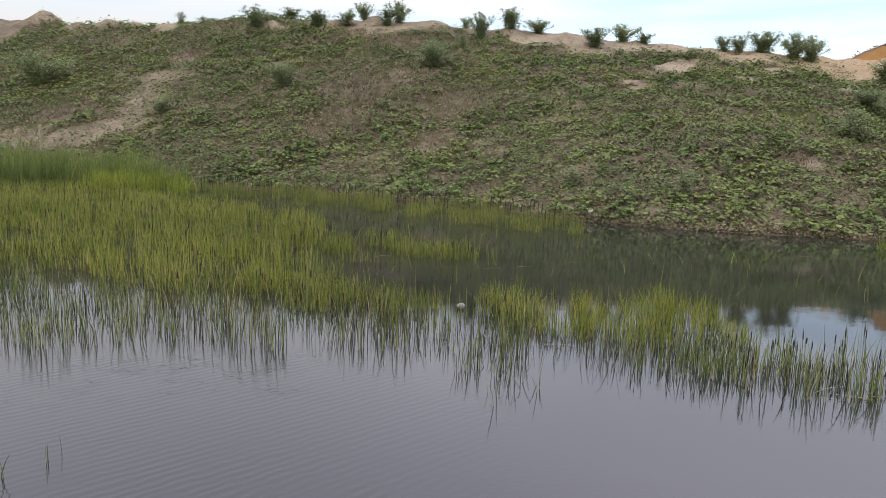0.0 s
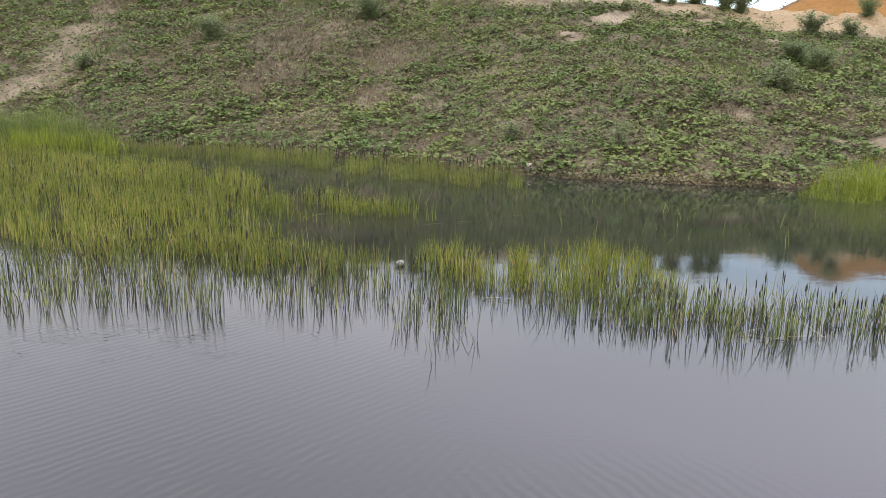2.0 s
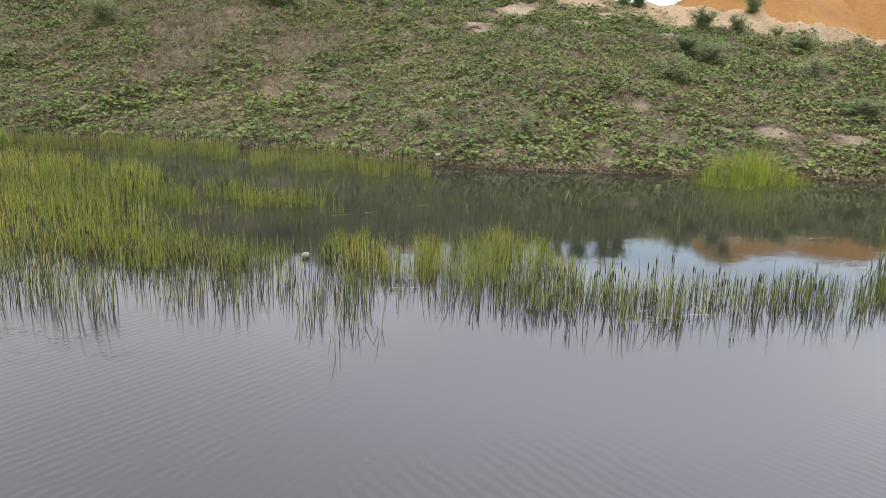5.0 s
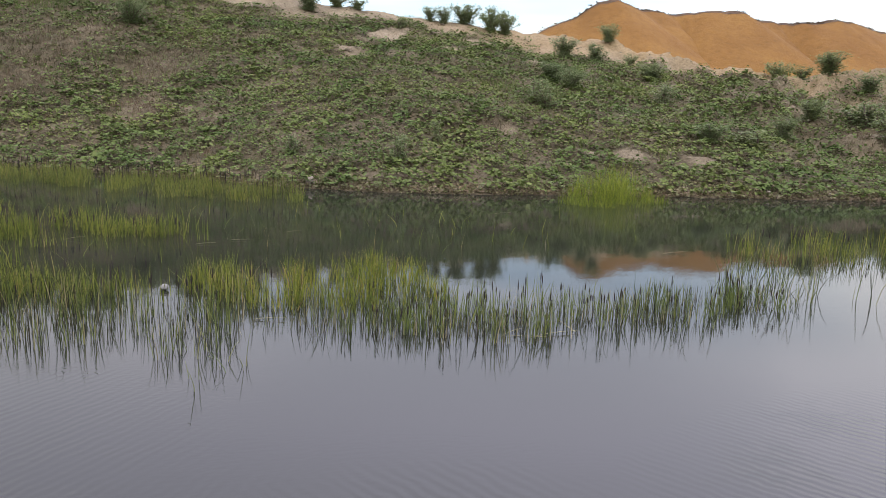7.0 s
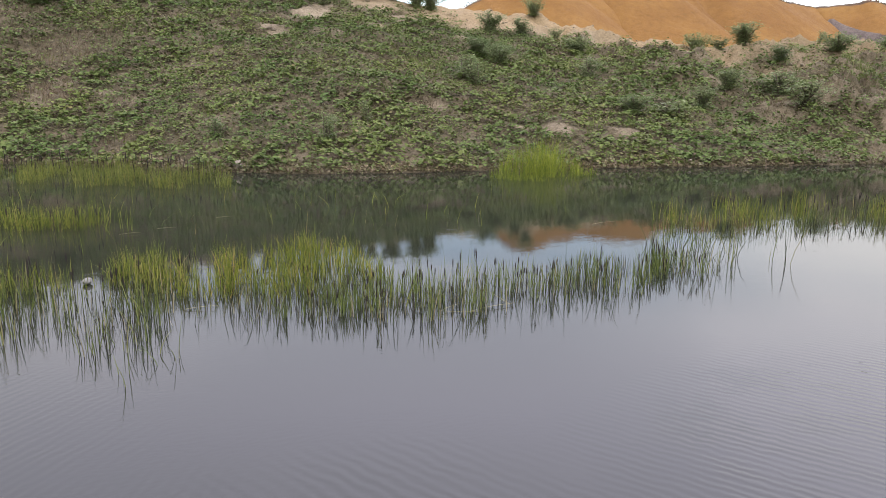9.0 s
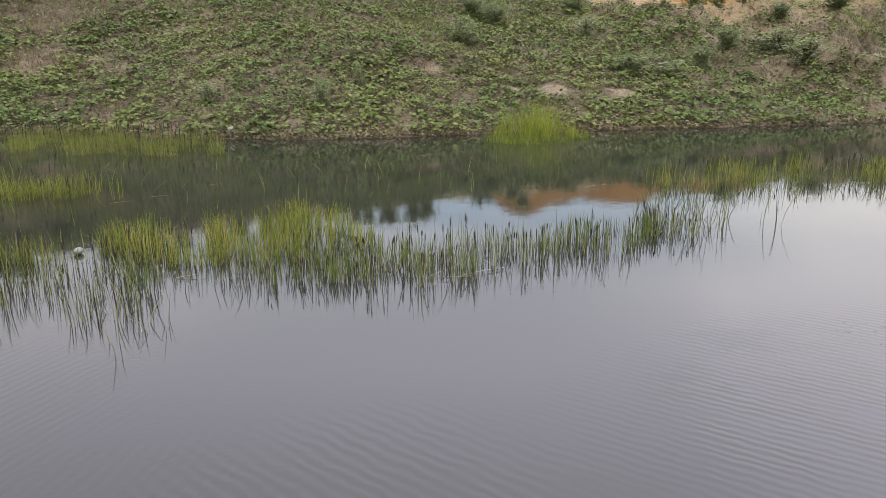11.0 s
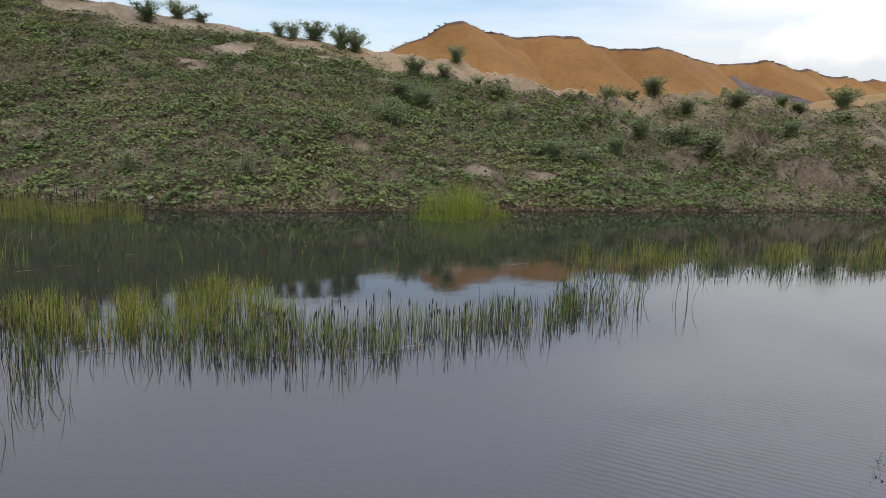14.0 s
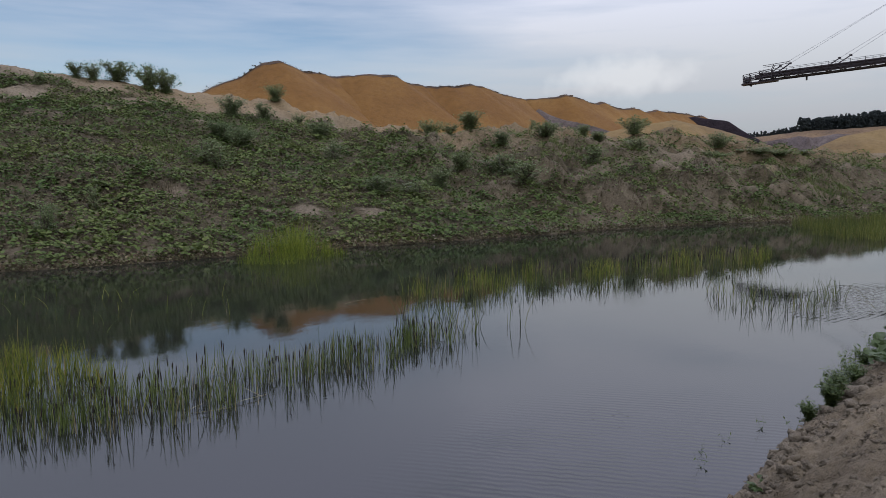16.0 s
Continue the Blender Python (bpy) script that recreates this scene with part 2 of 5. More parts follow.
def water_material():
    """Still water; wind ripples in two patches near the bank, hardly any elsewhere."""
    m, n, l, b = mat_new("pond_water")
    p = where(n)

    def rippled(turn, scale, stretch, detail=2.0):
        mp = n.new("ShaderNodeMapping")
        mp.inputs["Rotation"].default_value = (0, 0, radians(turn))
        mp.inputs["Scale"].default_value = (1.0, stretch, 1.0)
        l.new(p, mp.inputs["Vector"])
        return noise_node(n, l, scale, detail, 0.45, mp.outputs["Vector"]).outputs["Fac"]

    def train(turn, scale):
        mp = n.new("ShaderNodeMapping")
        mp.inputs["Rotation"].default_value = (0, 0, radians(-turn))
        l.new(p, mp.inputs["Vector"])
        w = n.new("ShaderNodeTexWave")
        w.inputs["Scale"].default_value, w.inputs["Distortion"].default_value = scale, 3.2
        w.inputs["Detail"].default_value, w.inputs["Detail Scale"].default_value = 2.0, 1.3
        l.new(mp.outputs["Vector"], w.inputs["Vector"])
        return calc("MULTIPLY", w.outputs["Fac"], 0.27)

    def zone(cx, cy, rx, ry):
        mp = n.new("ShaderNodeMapping")
        mp.vector_type = "TEXTURE"
        mp.inputs["Location"].default_value, mp.inputs["Scale"].default_value = (cx, cy, 0), (rx, ry, 1)
        l.new(p, mp.inputs["Vector"])
        g = n.new("ShaderNodeTexGradient")
        g.gradient_type = "SPHERICAL"
        l.new(mp.outputs["Vector"], g.inputs["Vector"])
        return g.outputs["Fac"]

    def calc(op, a, c, d=None):
        k = n.new("ShaderNodeMath")
        k.operation = op
        for sock, v in zip(k.inputs, (a, c, d)):
            if v is not None:
                if hasattr(v, "default_value"):
                    l.new(v, sock)
                else:
                    sock.default_value = v
        return k.outputs[0]

    spots = calc("MULTIPLY", calc("POWER", noise_node(n, l, 1.3, 4, 0.62, p).outputs["Fac"], 2.0), 3.4)
    spots = calc("MINIMUM", spots, 1.1)

    def field(cx, cy, rx, ry, turn, scale, much):
        edge = calc("MINIMUM", calc("MULTIPLY", zone(cx, cy, rx, ry), 2.2), 1.0)
        return calc("MULTIPLY", calc("MULTIPLY", calc("MULTIPLY", edge, spots), train(turn, scale)), much)

    chop = calc("MULTIPLY_ADD", calc("MINIMUM", calc("MULTIPLY", zone(3, 8.4, 22, 3.8), 2.5), 1.0), 0.048, 0.021)
    total = calc("ADD", calc("MULTIPLY", rippled(8, 11.0, 1.8), chop), calc("MULTIPLY", rippled(-15, 0.8, 2.0), 0.08))
    for cx, cy, rx, ry, turn, scale, much in RIPPLES:
        total = calc("ADD", total, field(cx, cy, rx, ry, turn, scale, much))
    bp = n.new("ShaderNodeBump")
    bp.inputs["Strength"].default_value, bp.inputs["Distance"].default_value = 1.0, 0.022
    l.new(total, bp.inputs["Height"])
    l.new(bp.outputs["Normal"], b.inputs["Normal"])
    b.inputs["Base Color"].default_value = (0.015, 0.017, 0.012, 1)
    b.inputs["Roughness"].default_value, b.inputs["IOR"].default_value = 0.012, 1.38
    return m


M_GROUND = soil_material("bank_soil", (0.252, 0.208, 0.136), (0.190, 0.155, 0.100), (0.120, 0.096, 0.060), 1.0, 0.8,
                         ((0.042, 0.036, 0.018), (0.080, 0.066, 0.037), (0.145, 0.114, 0.070)))
M_CLOD = soil_material("loose_soil", (0.235, 0.200, 0.140), (0.178, 0.150, 0.104), (0.115, 0.096, 0.066), 1.0, 0.8)
M_ORANGE = soil_material("orange_sand", (0.236, 0.132, 0.038), (0.194, 0.102, 0.028), (0.150, 0.075, 0.021), 0.22, 0.45, mottle=0.42)
M_TAN = soil_material("tan_sand", (0.240, 0.168, 0.070), (0.200, 0.137, 0.055), (0.145, 0.100, 0.048), 0.12, 0.25, mottle=0.5)
M_DARK = soil_material("brown_coal_spoil", (0.026, 0.018, 0.019), (0.019, 0.013, 0.014), (0.013, 0.009, 0.010), 0.15, 0.6)
M_GREY = soil_material("grey_clay", (0.16, 0.132, 0.112), (0.115, 0.093, 0.08), (0.07, 0.056, 0.05), 0.2, 0.8)
M_WATER = water_material()
M_LEAF = leaf_material("coltsfoot_leaf", [(0.0, (0.056, 0.074, 0.023)), (0.3, (0.094, 0.121, 0.036)), (0.75, (0.122, 0.153, 0.047)),
                                          (0.95, (0.148, 0.170, 0.060)), (1.0, (0.180, 0.148, 0.078))],
                       [(0.34, (0.68, 0.84, 0.68)), (0.5, (0.95, 1.02, 0.92)), (0.66, (1.15, 1.12, 0.97))], 0.75, 0.15, 0.2)
M_UNDER = leaf_material("undergrowth_leaf", [(0.0, (0.058, 0.053, 0.028)), (0.4, (0.095, 0.096, 0.043)), (0.75, (0.124, 0.124, 0.056)), (1.0, (0.160, 0.130, 0.080))],
                        [(0.34, (0.80, 0.86, 0.80)), (0.66, (1.15, 1.08, 1.0))], 0.8, 0.15, 0.2)
M_HERB = leaf_material("green_grass_blade", [(0.0, (0.059, 0.089, 0.022)), (0.6, (0.104, 0.141, 0.037)), (1.0, (0.163, 0.163, 0.067))])
M_DRY = leaf_material("dry_grass_blade", [(0.0, (0.080, 0.060, 0.041)), (0.45, (0.128, 0.099, 0.067)), (0.75, (0.175, 0.142, 0.092)), (1.0, (0.095, 0.106, 0.046))])
M_REED = leaf_material("reed_blade", [(0.0, (0.050, 0.064, 0.013)), (0.35, (0.106, 0.138, 0.024)), (0.7, (0.178, 0.206, 0.036)), (0.9, (0.245, 0.245, 0.056)), (1.0, (0.28, 0.215, 0.10))], None, 0.6, 0.25, 0.32)
M_BRIGHT = leaf_material("bright_reed_blade", [(0.0, (0.06, 0.08, 0.012)), (0.35, (0.12, 0.15, 0.020)), (0.75, (0.19, 0.212, 0.030)), (0.93, (0.265, 0.25, 0.048)), (1.0, (0.30, 0.20, 0.08))])
M_REEDG = leaf_material("cattail_blade", [(0.0, (0.026, 0.036, 0.014)), (0.3, (0.06, 0.082, 0.024)), (0.6, (0.105, 0.138, 0.036)), (0.88, (0.165, 0.190, 0.058)), (1.0, (0.25, 0.21, 0.12))])
M_OLDREED = leaf_material("old_reed_stalk", [(0.0, (0.012, 0.011, 0.008)), (0.5, (0.032, 0.029, 0.016)), (0.72, (0.110, 0.102, 0.052)), (1.0, (0.30, 0.265, 0.165))], None, 0.7, 0.2, 0.1)
M_FARREED = leaf_material("soft_reed_blade", [(0.0, (0.060, 0.078, 0.019)), (0.5, (0.112, 0.136, 0.030)), (0.9, (0.162, 0.176, 0.042)), (1.0, (0.19, 0.165, 0.06))])
M_SPIKE = plain_material("cattail_spike", (0.017, 0.011, 0.007), 0.95, 0, 0.3, 30)
M_BUSH = leaf_material("willow_leaf", [(0.0, (0.105, 0.145, 0.066)), (0.5, (0.165, 0.210, 0.098)), (0.9, (0.21, 0.25, 0.125)), (1.0, (0.25, 0.26, 0.145))], None, 0.55, 0.2, 0.5)
M_TWIG = plain_material("bush_bark", (0.10, 0.075, 0.055), 0.9, 0, 0.3, 20)
M_FOREST = leaf_material("pine_needles", [(0.0, (0.028, 0.035, 0.036)), (0.6, (0.036, 0.044, 0.045)), (1.0, (0.046, 0.056, 0.055))], None, 0.9, 0.05, 0.0)
M_STEEL = plain_material("dark_painted_steel", (0.042, 0.034, 0.036), 0.6, 0.3, 0.35, 0.8)
M_CABLE = plain_material("steel_cable", (0.09, 0.09, 0.10), 0.5, 0.6, 0.2, 1.0)
M_FOAM = plain_material("weathered_foam", (0.19, 0.185, 0.165), 0.85, 0, 0.2, 12)
M_BROAD = leaf_material("broad_leaf", [(0.0, (0.055, 0.088, 0.028)), (0.5, (0.098, 0.142, 0.044)), (1.0, (0.155, 0.19, 0.07))], [(0.3, (0.703, 0.703, 0.703)), (0.7, (1.1, 1.1, 1.05))], 0.5, 0.3, 0.35)
M_PIT = soil_material("pit_soil", (0.215, 0.148, 0.080), (0.168, 0.114, 0.062), (0.112, 0.080, 0.052), 0.1, 0.6)
M_TALL = leaf_material("tall_reed_blade", [(0.0, (0.059, 0.089, 0.022)), (0.5, (0.096, 0.137, 0.033)), (0.9, (0.148, 0.185, 0.044)), (1.0, (0.200, 0.192, 0.074))])
M_CRUST = soil_material("dark_crust", (0.144, 0.099, 0.063), (0.108, 0.072, 0.045), (0.072, 0.050, 0.036), 0.5, 0.8)
M_LITTER = leaf_material("withered_leaf", [(0.0, (0.12, 0.095, 0.062)), (0.4, (0.165, 0.125, 0.085)), (0.75, (0.13, 0.145, 0.062)), (0.92, (0.200, 0.180, 0.100)), (1.0, (0.260, 0.210, 0.130))])
M_STONE = soil_material("pale_stone", (0.27, 0.24, 0.19), (0.22, 0.19, 0.15), (0.15, 0.13, 0.10), 3.0, 0.5)
M_STRAW = plain_material("dead_reed", (0.17, 0.15, 0.075), 0.85, 0, 0.3, 15)


# ---- building helpers ----
def mesh_from(name, verts, faces, mat, smooth=False):
    """A mesh object from an (n, 3) array and a list of (m, k) face arrays."""
    me = bpy.data.meshes.new(name)
    verts = np.asarray(verts, np.float32)
    faces = [np.asarray(f, np.int32) for f in faces if len(f)]
    loops = np.concatenate([f.ravel() for f in faces])
    sizes = np.concatenate([np.full(len(f), f.shape[1], np.int32) for f in faces])
    me.vertices.add(len(verts))
    me.vertices.foreach_set("co", verts.ravel())
    me.loops.add(len(loops))
    me.loops.foreach_set("vertex_index", loops)
    me.polygons.add(len(sizes))
    me.polygons.foreach_set("loop_start", np.concatenate([[0], np.cumsum(sizes)[:-1]]).astype(np.int32))
    if smooth:
        me.polygons.foreach_set("use_smooth", np.ones(len(sizes), bool))
    me.update(calc_edges=True)
    me.validate()
    me.materials.append(mat)
    return new(name, me)


def part(name, bm, mat, parent=None, label="", smooth=True):
    me = bpy.data.meshes.new(name)
    bm.normal_update()
    bm.to_mesh(me)
    bm.free()
    if smooth:
        for poly in me.polygons:
            poly.use_smooth = True
    me.materials.append(mat)
    ob = new(name, me)
    if parent:
        ob.parent = parent
    if label:
        ob["label"] = label
    return ob


def turns(rx, ry, rz):
    """Rotation matrices (n, 3, 3) from arrays of radians."""
    cx, sx, cy, sy, cz, sz = np.cos(rx), np.sin(rx), np.cos(ry), np.sin(ry), np.cos(rz), np.sin(rz)
    m = np.empty((len(rx), 3, 3))
    m[:, 0, 0], m[:, 0, 1], m[:, 0, 2] = cz * cy, cz * sy * sx - sz * cx, cz * sy * cx + sz * sx
    m[:, 1, 0], m[:, 1, 1], m[:, 1, 2] = sz * cy, sz * sy * sx + cz * cx, sz * sy * cx - cz * sx
    m[:, 2, 0], m[:, 2, 1], m[:, 2, 2] = -sy, cy * sx, cy * cx
    return m


def strew(shape_v, shape_f, at, rot, size):
    """Copies of one small shape, joined: vertices and faces."""
    sv = np.asarray(shape_v, float)
    size = np.asarray(size, float)
    size = size[:, None, None] if size.ndim == 1 else size[:, None, :]
    v = np.einsum("nij,nkj->nki", rot, sv[None] * size) + at[:, None, :]
    off = (np.arange(len(at)) * len(sv))[:, None, None]
    return v.reshape(-1, 3), [(np.asarray(f)[None] + off).reshape(-1, np.shape(f)[1]) for f in shape_f]


ROUND_LEAF = ([(0, -0.1, -0.06)] + [(0.5 * math.sin(a) * (1.0 if abs(a) < 2.6 else 0.55), 0.45 * math.cos(a) + 0.05, 0.05 * math.sin(3.1 * a))
                                   for a in np.linspace(-2.75, 2.75, 6)],
              [np.array([(0, k + 1, k + 2) for k in range(5)])])
SMALL_LEAF = ([(0, -0.45, 0), (0.5, -0.05, 0.07), (0.28, 0.45, 0), (-0.28, 0.45, 0.02), (-0.5, -0.05, 0.05)], [np.array([(0, 1, 4), (1, 2, 4), (2, 3, 4)])])
LENS_LEAF = ([(0, 0, 0), (0.16, 0.42, 0.04), (0, 1.0, -0.05), (-0.16, 0.42, 0.04)], [np.array([(0, 1, 2, 3)])])


def blades(rng, xy, z, tall, wide, lean, fine=True):
    """Upright tapering blades that bend over: vertices and faces."""
    n = len(xy)
    turn, way = rng.uniform(0, 2 * math.pi, n), rng.uniform(0, 2 * math.pi, n)
    bend = np.abs(rng.normal(0, lean, n)) + 0.02
    steps, widths = ((0.0, 0.38, 0.72, 1.0), (0.75, 1.0, 0.7, 0.06)) if fine else ((0.0, 0.55, 1.0), (0.8, 0.95, 0.06))
    rows = []
    for s, w in zip(steps, widths):
        out = tall * bend * (0.35 * s + 0.65 * s**2.2)
        cx, cy = xy[:, 0] + np.cos(way) * out, xy[:, 1] + np.sin(way) * out
        cz = z + tall * s * (1 - 0.35 * bend * s)
        for side in (-0.5, 0.5):
            rows.append(np.stack([cx + side * wide * w * np.cos(turn), cy + side * wide * w * np.sin(turn), cz], 1))
    v = np.stack(rows, 1).reshape(-1, 3)
    f = np.array([(2 * k, 2 * k + 1, 2 * k + 3, 2 * k + 2) for k in range(len(steps) - 1)])
    return v, [(f[None] + (np.arange(n) * 2 * len(steps))[:, None, None]).reshape(-1, 4)]


def joined(*sets):
    verts, faces, off = [], {}, 0
    for v, fs in sets:
        verts.append(v)
        for f in fs:
            faces.setdefault(f.shape[1], []).append(f + off)
        off += len(v)
    return np.concatenate(verts), [np.concatenate(f) for f in faces.values()]


def set_down(kinds, k, m):
    """Puts the first of a kind itself at the pose m, and copies after that."""
    ob = kinds[k]
    if not ob.get("placed"):
        ob["placed"] = 1
        ob.matrix_basis = m
        return ob
    return copy_thing(ob, m @ Matrix.Diagonal((*(1 / v for v in ob.scale), 1)))


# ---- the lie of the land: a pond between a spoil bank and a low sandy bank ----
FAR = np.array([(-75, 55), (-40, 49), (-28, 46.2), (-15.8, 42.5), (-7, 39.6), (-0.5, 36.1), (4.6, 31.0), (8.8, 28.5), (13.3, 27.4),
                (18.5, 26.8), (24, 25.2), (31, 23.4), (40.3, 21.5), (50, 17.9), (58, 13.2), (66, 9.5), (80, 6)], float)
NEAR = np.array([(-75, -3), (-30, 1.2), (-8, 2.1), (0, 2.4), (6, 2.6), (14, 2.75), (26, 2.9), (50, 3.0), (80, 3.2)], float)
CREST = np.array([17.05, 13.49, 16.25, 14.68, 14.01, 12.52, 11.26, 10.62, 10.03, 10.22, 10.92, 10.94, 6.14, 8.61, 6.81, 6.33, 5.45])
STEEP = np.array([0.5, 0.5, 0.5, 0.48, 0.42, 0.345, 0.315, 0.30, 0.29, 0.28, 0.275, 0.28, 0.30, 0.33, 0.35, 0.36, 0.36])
# spoil cones along the crest: x, y, radius, height
CONES = [(-47.5, 81.0, 3.36, 1.59), (-42.4, 78.4, 2.17, 0.64), (-39.0, 78.1, 2.41, 0.94), (-35.8, 78.5, 1.82, 0.62), (-31.1, 75.4, 1.99, 0.58), (-21.6, 74.0, 2.13, 0.97), (-19.5, 73.3, 1.73, 0.81), (-12.8, 71.9, 1.78, 0.58), (-9.1, 73.4, 1.69, 0.59), (-3.0, 72.8, 2.49, 0.58), (5.1, 71.4, 2.91, 0.52), (9.9, 68.4, 1.91, 0.56), (16.5, 68.3, 1.95, 0.44)]

# worn knolls that stand out of the bank: x, y, radius, height
MOUNDS = [(22.6, 31.2, 0.8, 0.3), (25.9, 29.7, 0.75, 0.25), (27.3, 51.0, 0.9, 0.6), (12.9, 54.9, 1.0, 0.5), (40.4, 50.6, 2.2, 0.9), (37.0, 54.3, 1.6, 0.7), (17.0, 58.9, 1.5, 0.7), (14.0, 58.2, 1.1, 0.5),
          (57.3, 26.7, 1.6, 0.8), (63.0, 28.6, 2.0, 0.8), (57.3, 20.0, 1.0, 0.6), (68.6, 22.0, 1.8, 0.7), (17.4, 36.4, 0.7, 0.2)]


def hash2(i, j, seed):
    v = np.sin(i * 127.1 + j * 311.7 + seed * 74.7) * 43758.5453
    return v - np.floor(v)


def vnoise(x, y, scale, seed=0.0):
    """Smooth value noise, -1 to 1."""
    x, y = np.asarray(x, float) / scale + 57.3, np.asarray(y, float) / scale + 31.7
    i, j = np.floor(x), np.floor(y)
    u, v = x - i, y - j
    u, v = u * u * (3 - 2 * u), v * v * (3 - 2 * v)
    a, b = hash2(i, j, seed), hash2(i + 1, j, seed)
    c, d = hash2(i, j + 1, seed), hash2(i + 1, j + 1, seed)
    return 2 * (a + (b - a) * u + (c - a) * v + (a - b - c + d) * u * v) - 1


def fbm(x, y, scale, seed=0.0, octaves=4, gain=0.5):
    total, amp = 0.0, 1.0
    for k in range(octaves):
        total = total + amp * vnoise(x, y, scale / 2.03**k, seed + 3.1 * k)
        amp *= gain
    return total


def to_line(px, py, line):
    """Distance to a polyline, and the place along it as a fractional index."""
    best, at = np.full(np.shape(px), 1e9), np.zeros(np.shape(px))
    for k in range(len(line) - 1):
        ax, ay = line[k]
        bx, by = line[k + 1] - line[k]
        u = np.clip(((px - ax) * bx + (py - ay) * by) / (bx * bx + by * by), 0, 1)
        d = np.hypot(px - ax - u * bx, py - ay - u * by)
        near = d < best
        best, at = np.where(near, d, best), np.where(near, k + u, at)
    return best, at


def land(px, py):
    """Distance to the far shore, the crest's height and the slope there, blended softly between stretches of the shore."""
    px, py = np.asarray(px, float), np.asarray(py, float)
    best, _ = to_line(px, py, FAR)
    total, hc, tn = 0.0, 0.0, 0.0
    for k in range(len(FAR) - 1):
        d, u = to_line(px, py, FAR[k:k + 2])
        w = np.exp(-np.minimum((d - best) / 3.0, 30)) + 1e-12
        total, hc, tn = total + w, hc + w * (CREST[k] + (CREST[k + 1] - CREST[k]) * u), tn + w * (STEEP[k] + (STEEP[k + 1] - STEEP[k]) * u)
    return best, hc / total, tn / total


def smin(a, b, k):
    h = np.clip(0.5 + 0.5 * (b - a) / k, 0, 1)
    return b + (a - b) * h - k * h * (1 - h)


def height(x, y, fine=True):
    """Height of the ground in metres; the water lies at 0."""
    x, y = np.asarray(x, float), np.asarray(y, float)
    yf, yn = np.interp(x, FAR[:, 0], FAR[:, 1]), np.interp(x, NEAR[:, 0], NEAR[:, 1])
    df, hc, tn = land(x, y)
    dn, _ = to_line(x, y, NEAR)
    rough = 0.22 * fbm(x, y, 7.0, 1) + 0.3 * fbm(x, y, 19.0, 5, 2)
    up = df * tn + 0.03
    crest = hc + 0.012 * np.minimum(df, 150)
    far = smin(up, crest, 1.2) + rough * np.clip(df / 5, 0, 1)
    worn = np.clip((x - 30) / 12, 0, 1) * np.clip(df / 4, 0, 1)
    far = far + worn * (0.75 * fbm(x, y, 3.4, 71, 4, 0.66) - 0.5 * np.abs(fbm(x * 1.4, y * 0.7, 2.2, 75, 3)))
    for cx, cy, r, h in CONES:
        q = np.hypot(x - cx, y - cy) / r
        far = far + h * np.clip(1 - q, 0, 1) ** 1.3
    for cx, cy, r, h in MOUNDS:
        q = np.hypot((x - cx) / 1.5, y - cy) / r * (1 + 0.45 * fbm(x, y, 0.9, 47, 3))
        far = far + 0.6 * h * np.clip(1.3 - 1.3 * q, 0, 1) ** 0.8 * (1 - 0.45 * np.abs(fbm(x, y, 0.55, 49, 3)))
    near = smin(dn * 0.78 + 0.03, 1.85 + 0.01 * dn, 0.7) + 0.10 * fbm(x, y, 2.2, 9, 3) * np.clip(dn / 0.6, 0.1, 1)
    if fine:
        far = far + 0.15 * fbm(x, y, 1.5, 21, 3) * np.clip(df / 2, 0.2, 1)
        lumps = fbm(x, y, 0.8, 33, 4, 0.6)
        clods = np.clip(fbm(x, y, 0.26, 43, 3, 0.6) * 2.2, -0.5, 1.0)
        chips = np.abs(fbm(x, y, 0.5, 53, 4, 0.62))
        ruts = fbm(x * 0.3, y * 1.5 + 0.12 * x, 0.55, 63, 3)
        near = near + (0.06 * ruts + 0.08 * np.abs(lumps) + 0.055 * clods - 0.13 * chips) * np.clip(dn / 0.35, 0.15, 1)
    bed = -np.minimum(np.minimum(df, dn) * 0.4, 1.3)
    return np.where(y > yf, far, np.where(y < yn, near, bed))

# patches on the far bank: x, y, radius in metres
BARE = [
    (-26.1, 65.9, 1.74), (-26.1, 62.0, 2.31), (-26.2, 59.8, 2.24), (-26.2, 57.5, 2.27), (-26.2, 55.6, 2.2), (-26.2, 53.9, 2.25),
    (-27.0, 52.9, 2.22), (-28.1, 52.0, 2.22), (-30.1, 52.1, 2.16), (-32.3, 52.5, 2.21), (-34.0, 52.6, 1.84), (17.8, 35.5, 0.72),
    (13.2, 53.4, 1.36), (17.1, 58.1, 1.59), (5.8, 30.9, 0.34), (1.7, 70.3, 1.97), (7.5, 67.5, 1.57), (12.4, 65.1, 1.53),
    (22.6, 30.9, 1.0), (25.9, 29.4, 0.9), (40.4, 50.0, 1.9), (57.3, 26.2, 1.4), (63.0, 28.2, 1.5), (57.3, 19.6, 0.9), (68.6, 21.6, 1.3), (12.9, 54.6, 1.0), (27.3, 50.7, 1.0), (27.6, 51.3, 0.86), (35.0, 57.1, 0.88), (41.7, 50.0, 1.06), (21.0, 53.2, 1.31),
    (24.9, 56.6, 1.22), (36.6, 55.2, 1.08), (44.4, 51.6, 1.22), (60.0, 20.5, 0.93), (57.6, 26.8, 0.93), (21.1, 32.0, 0.5),]
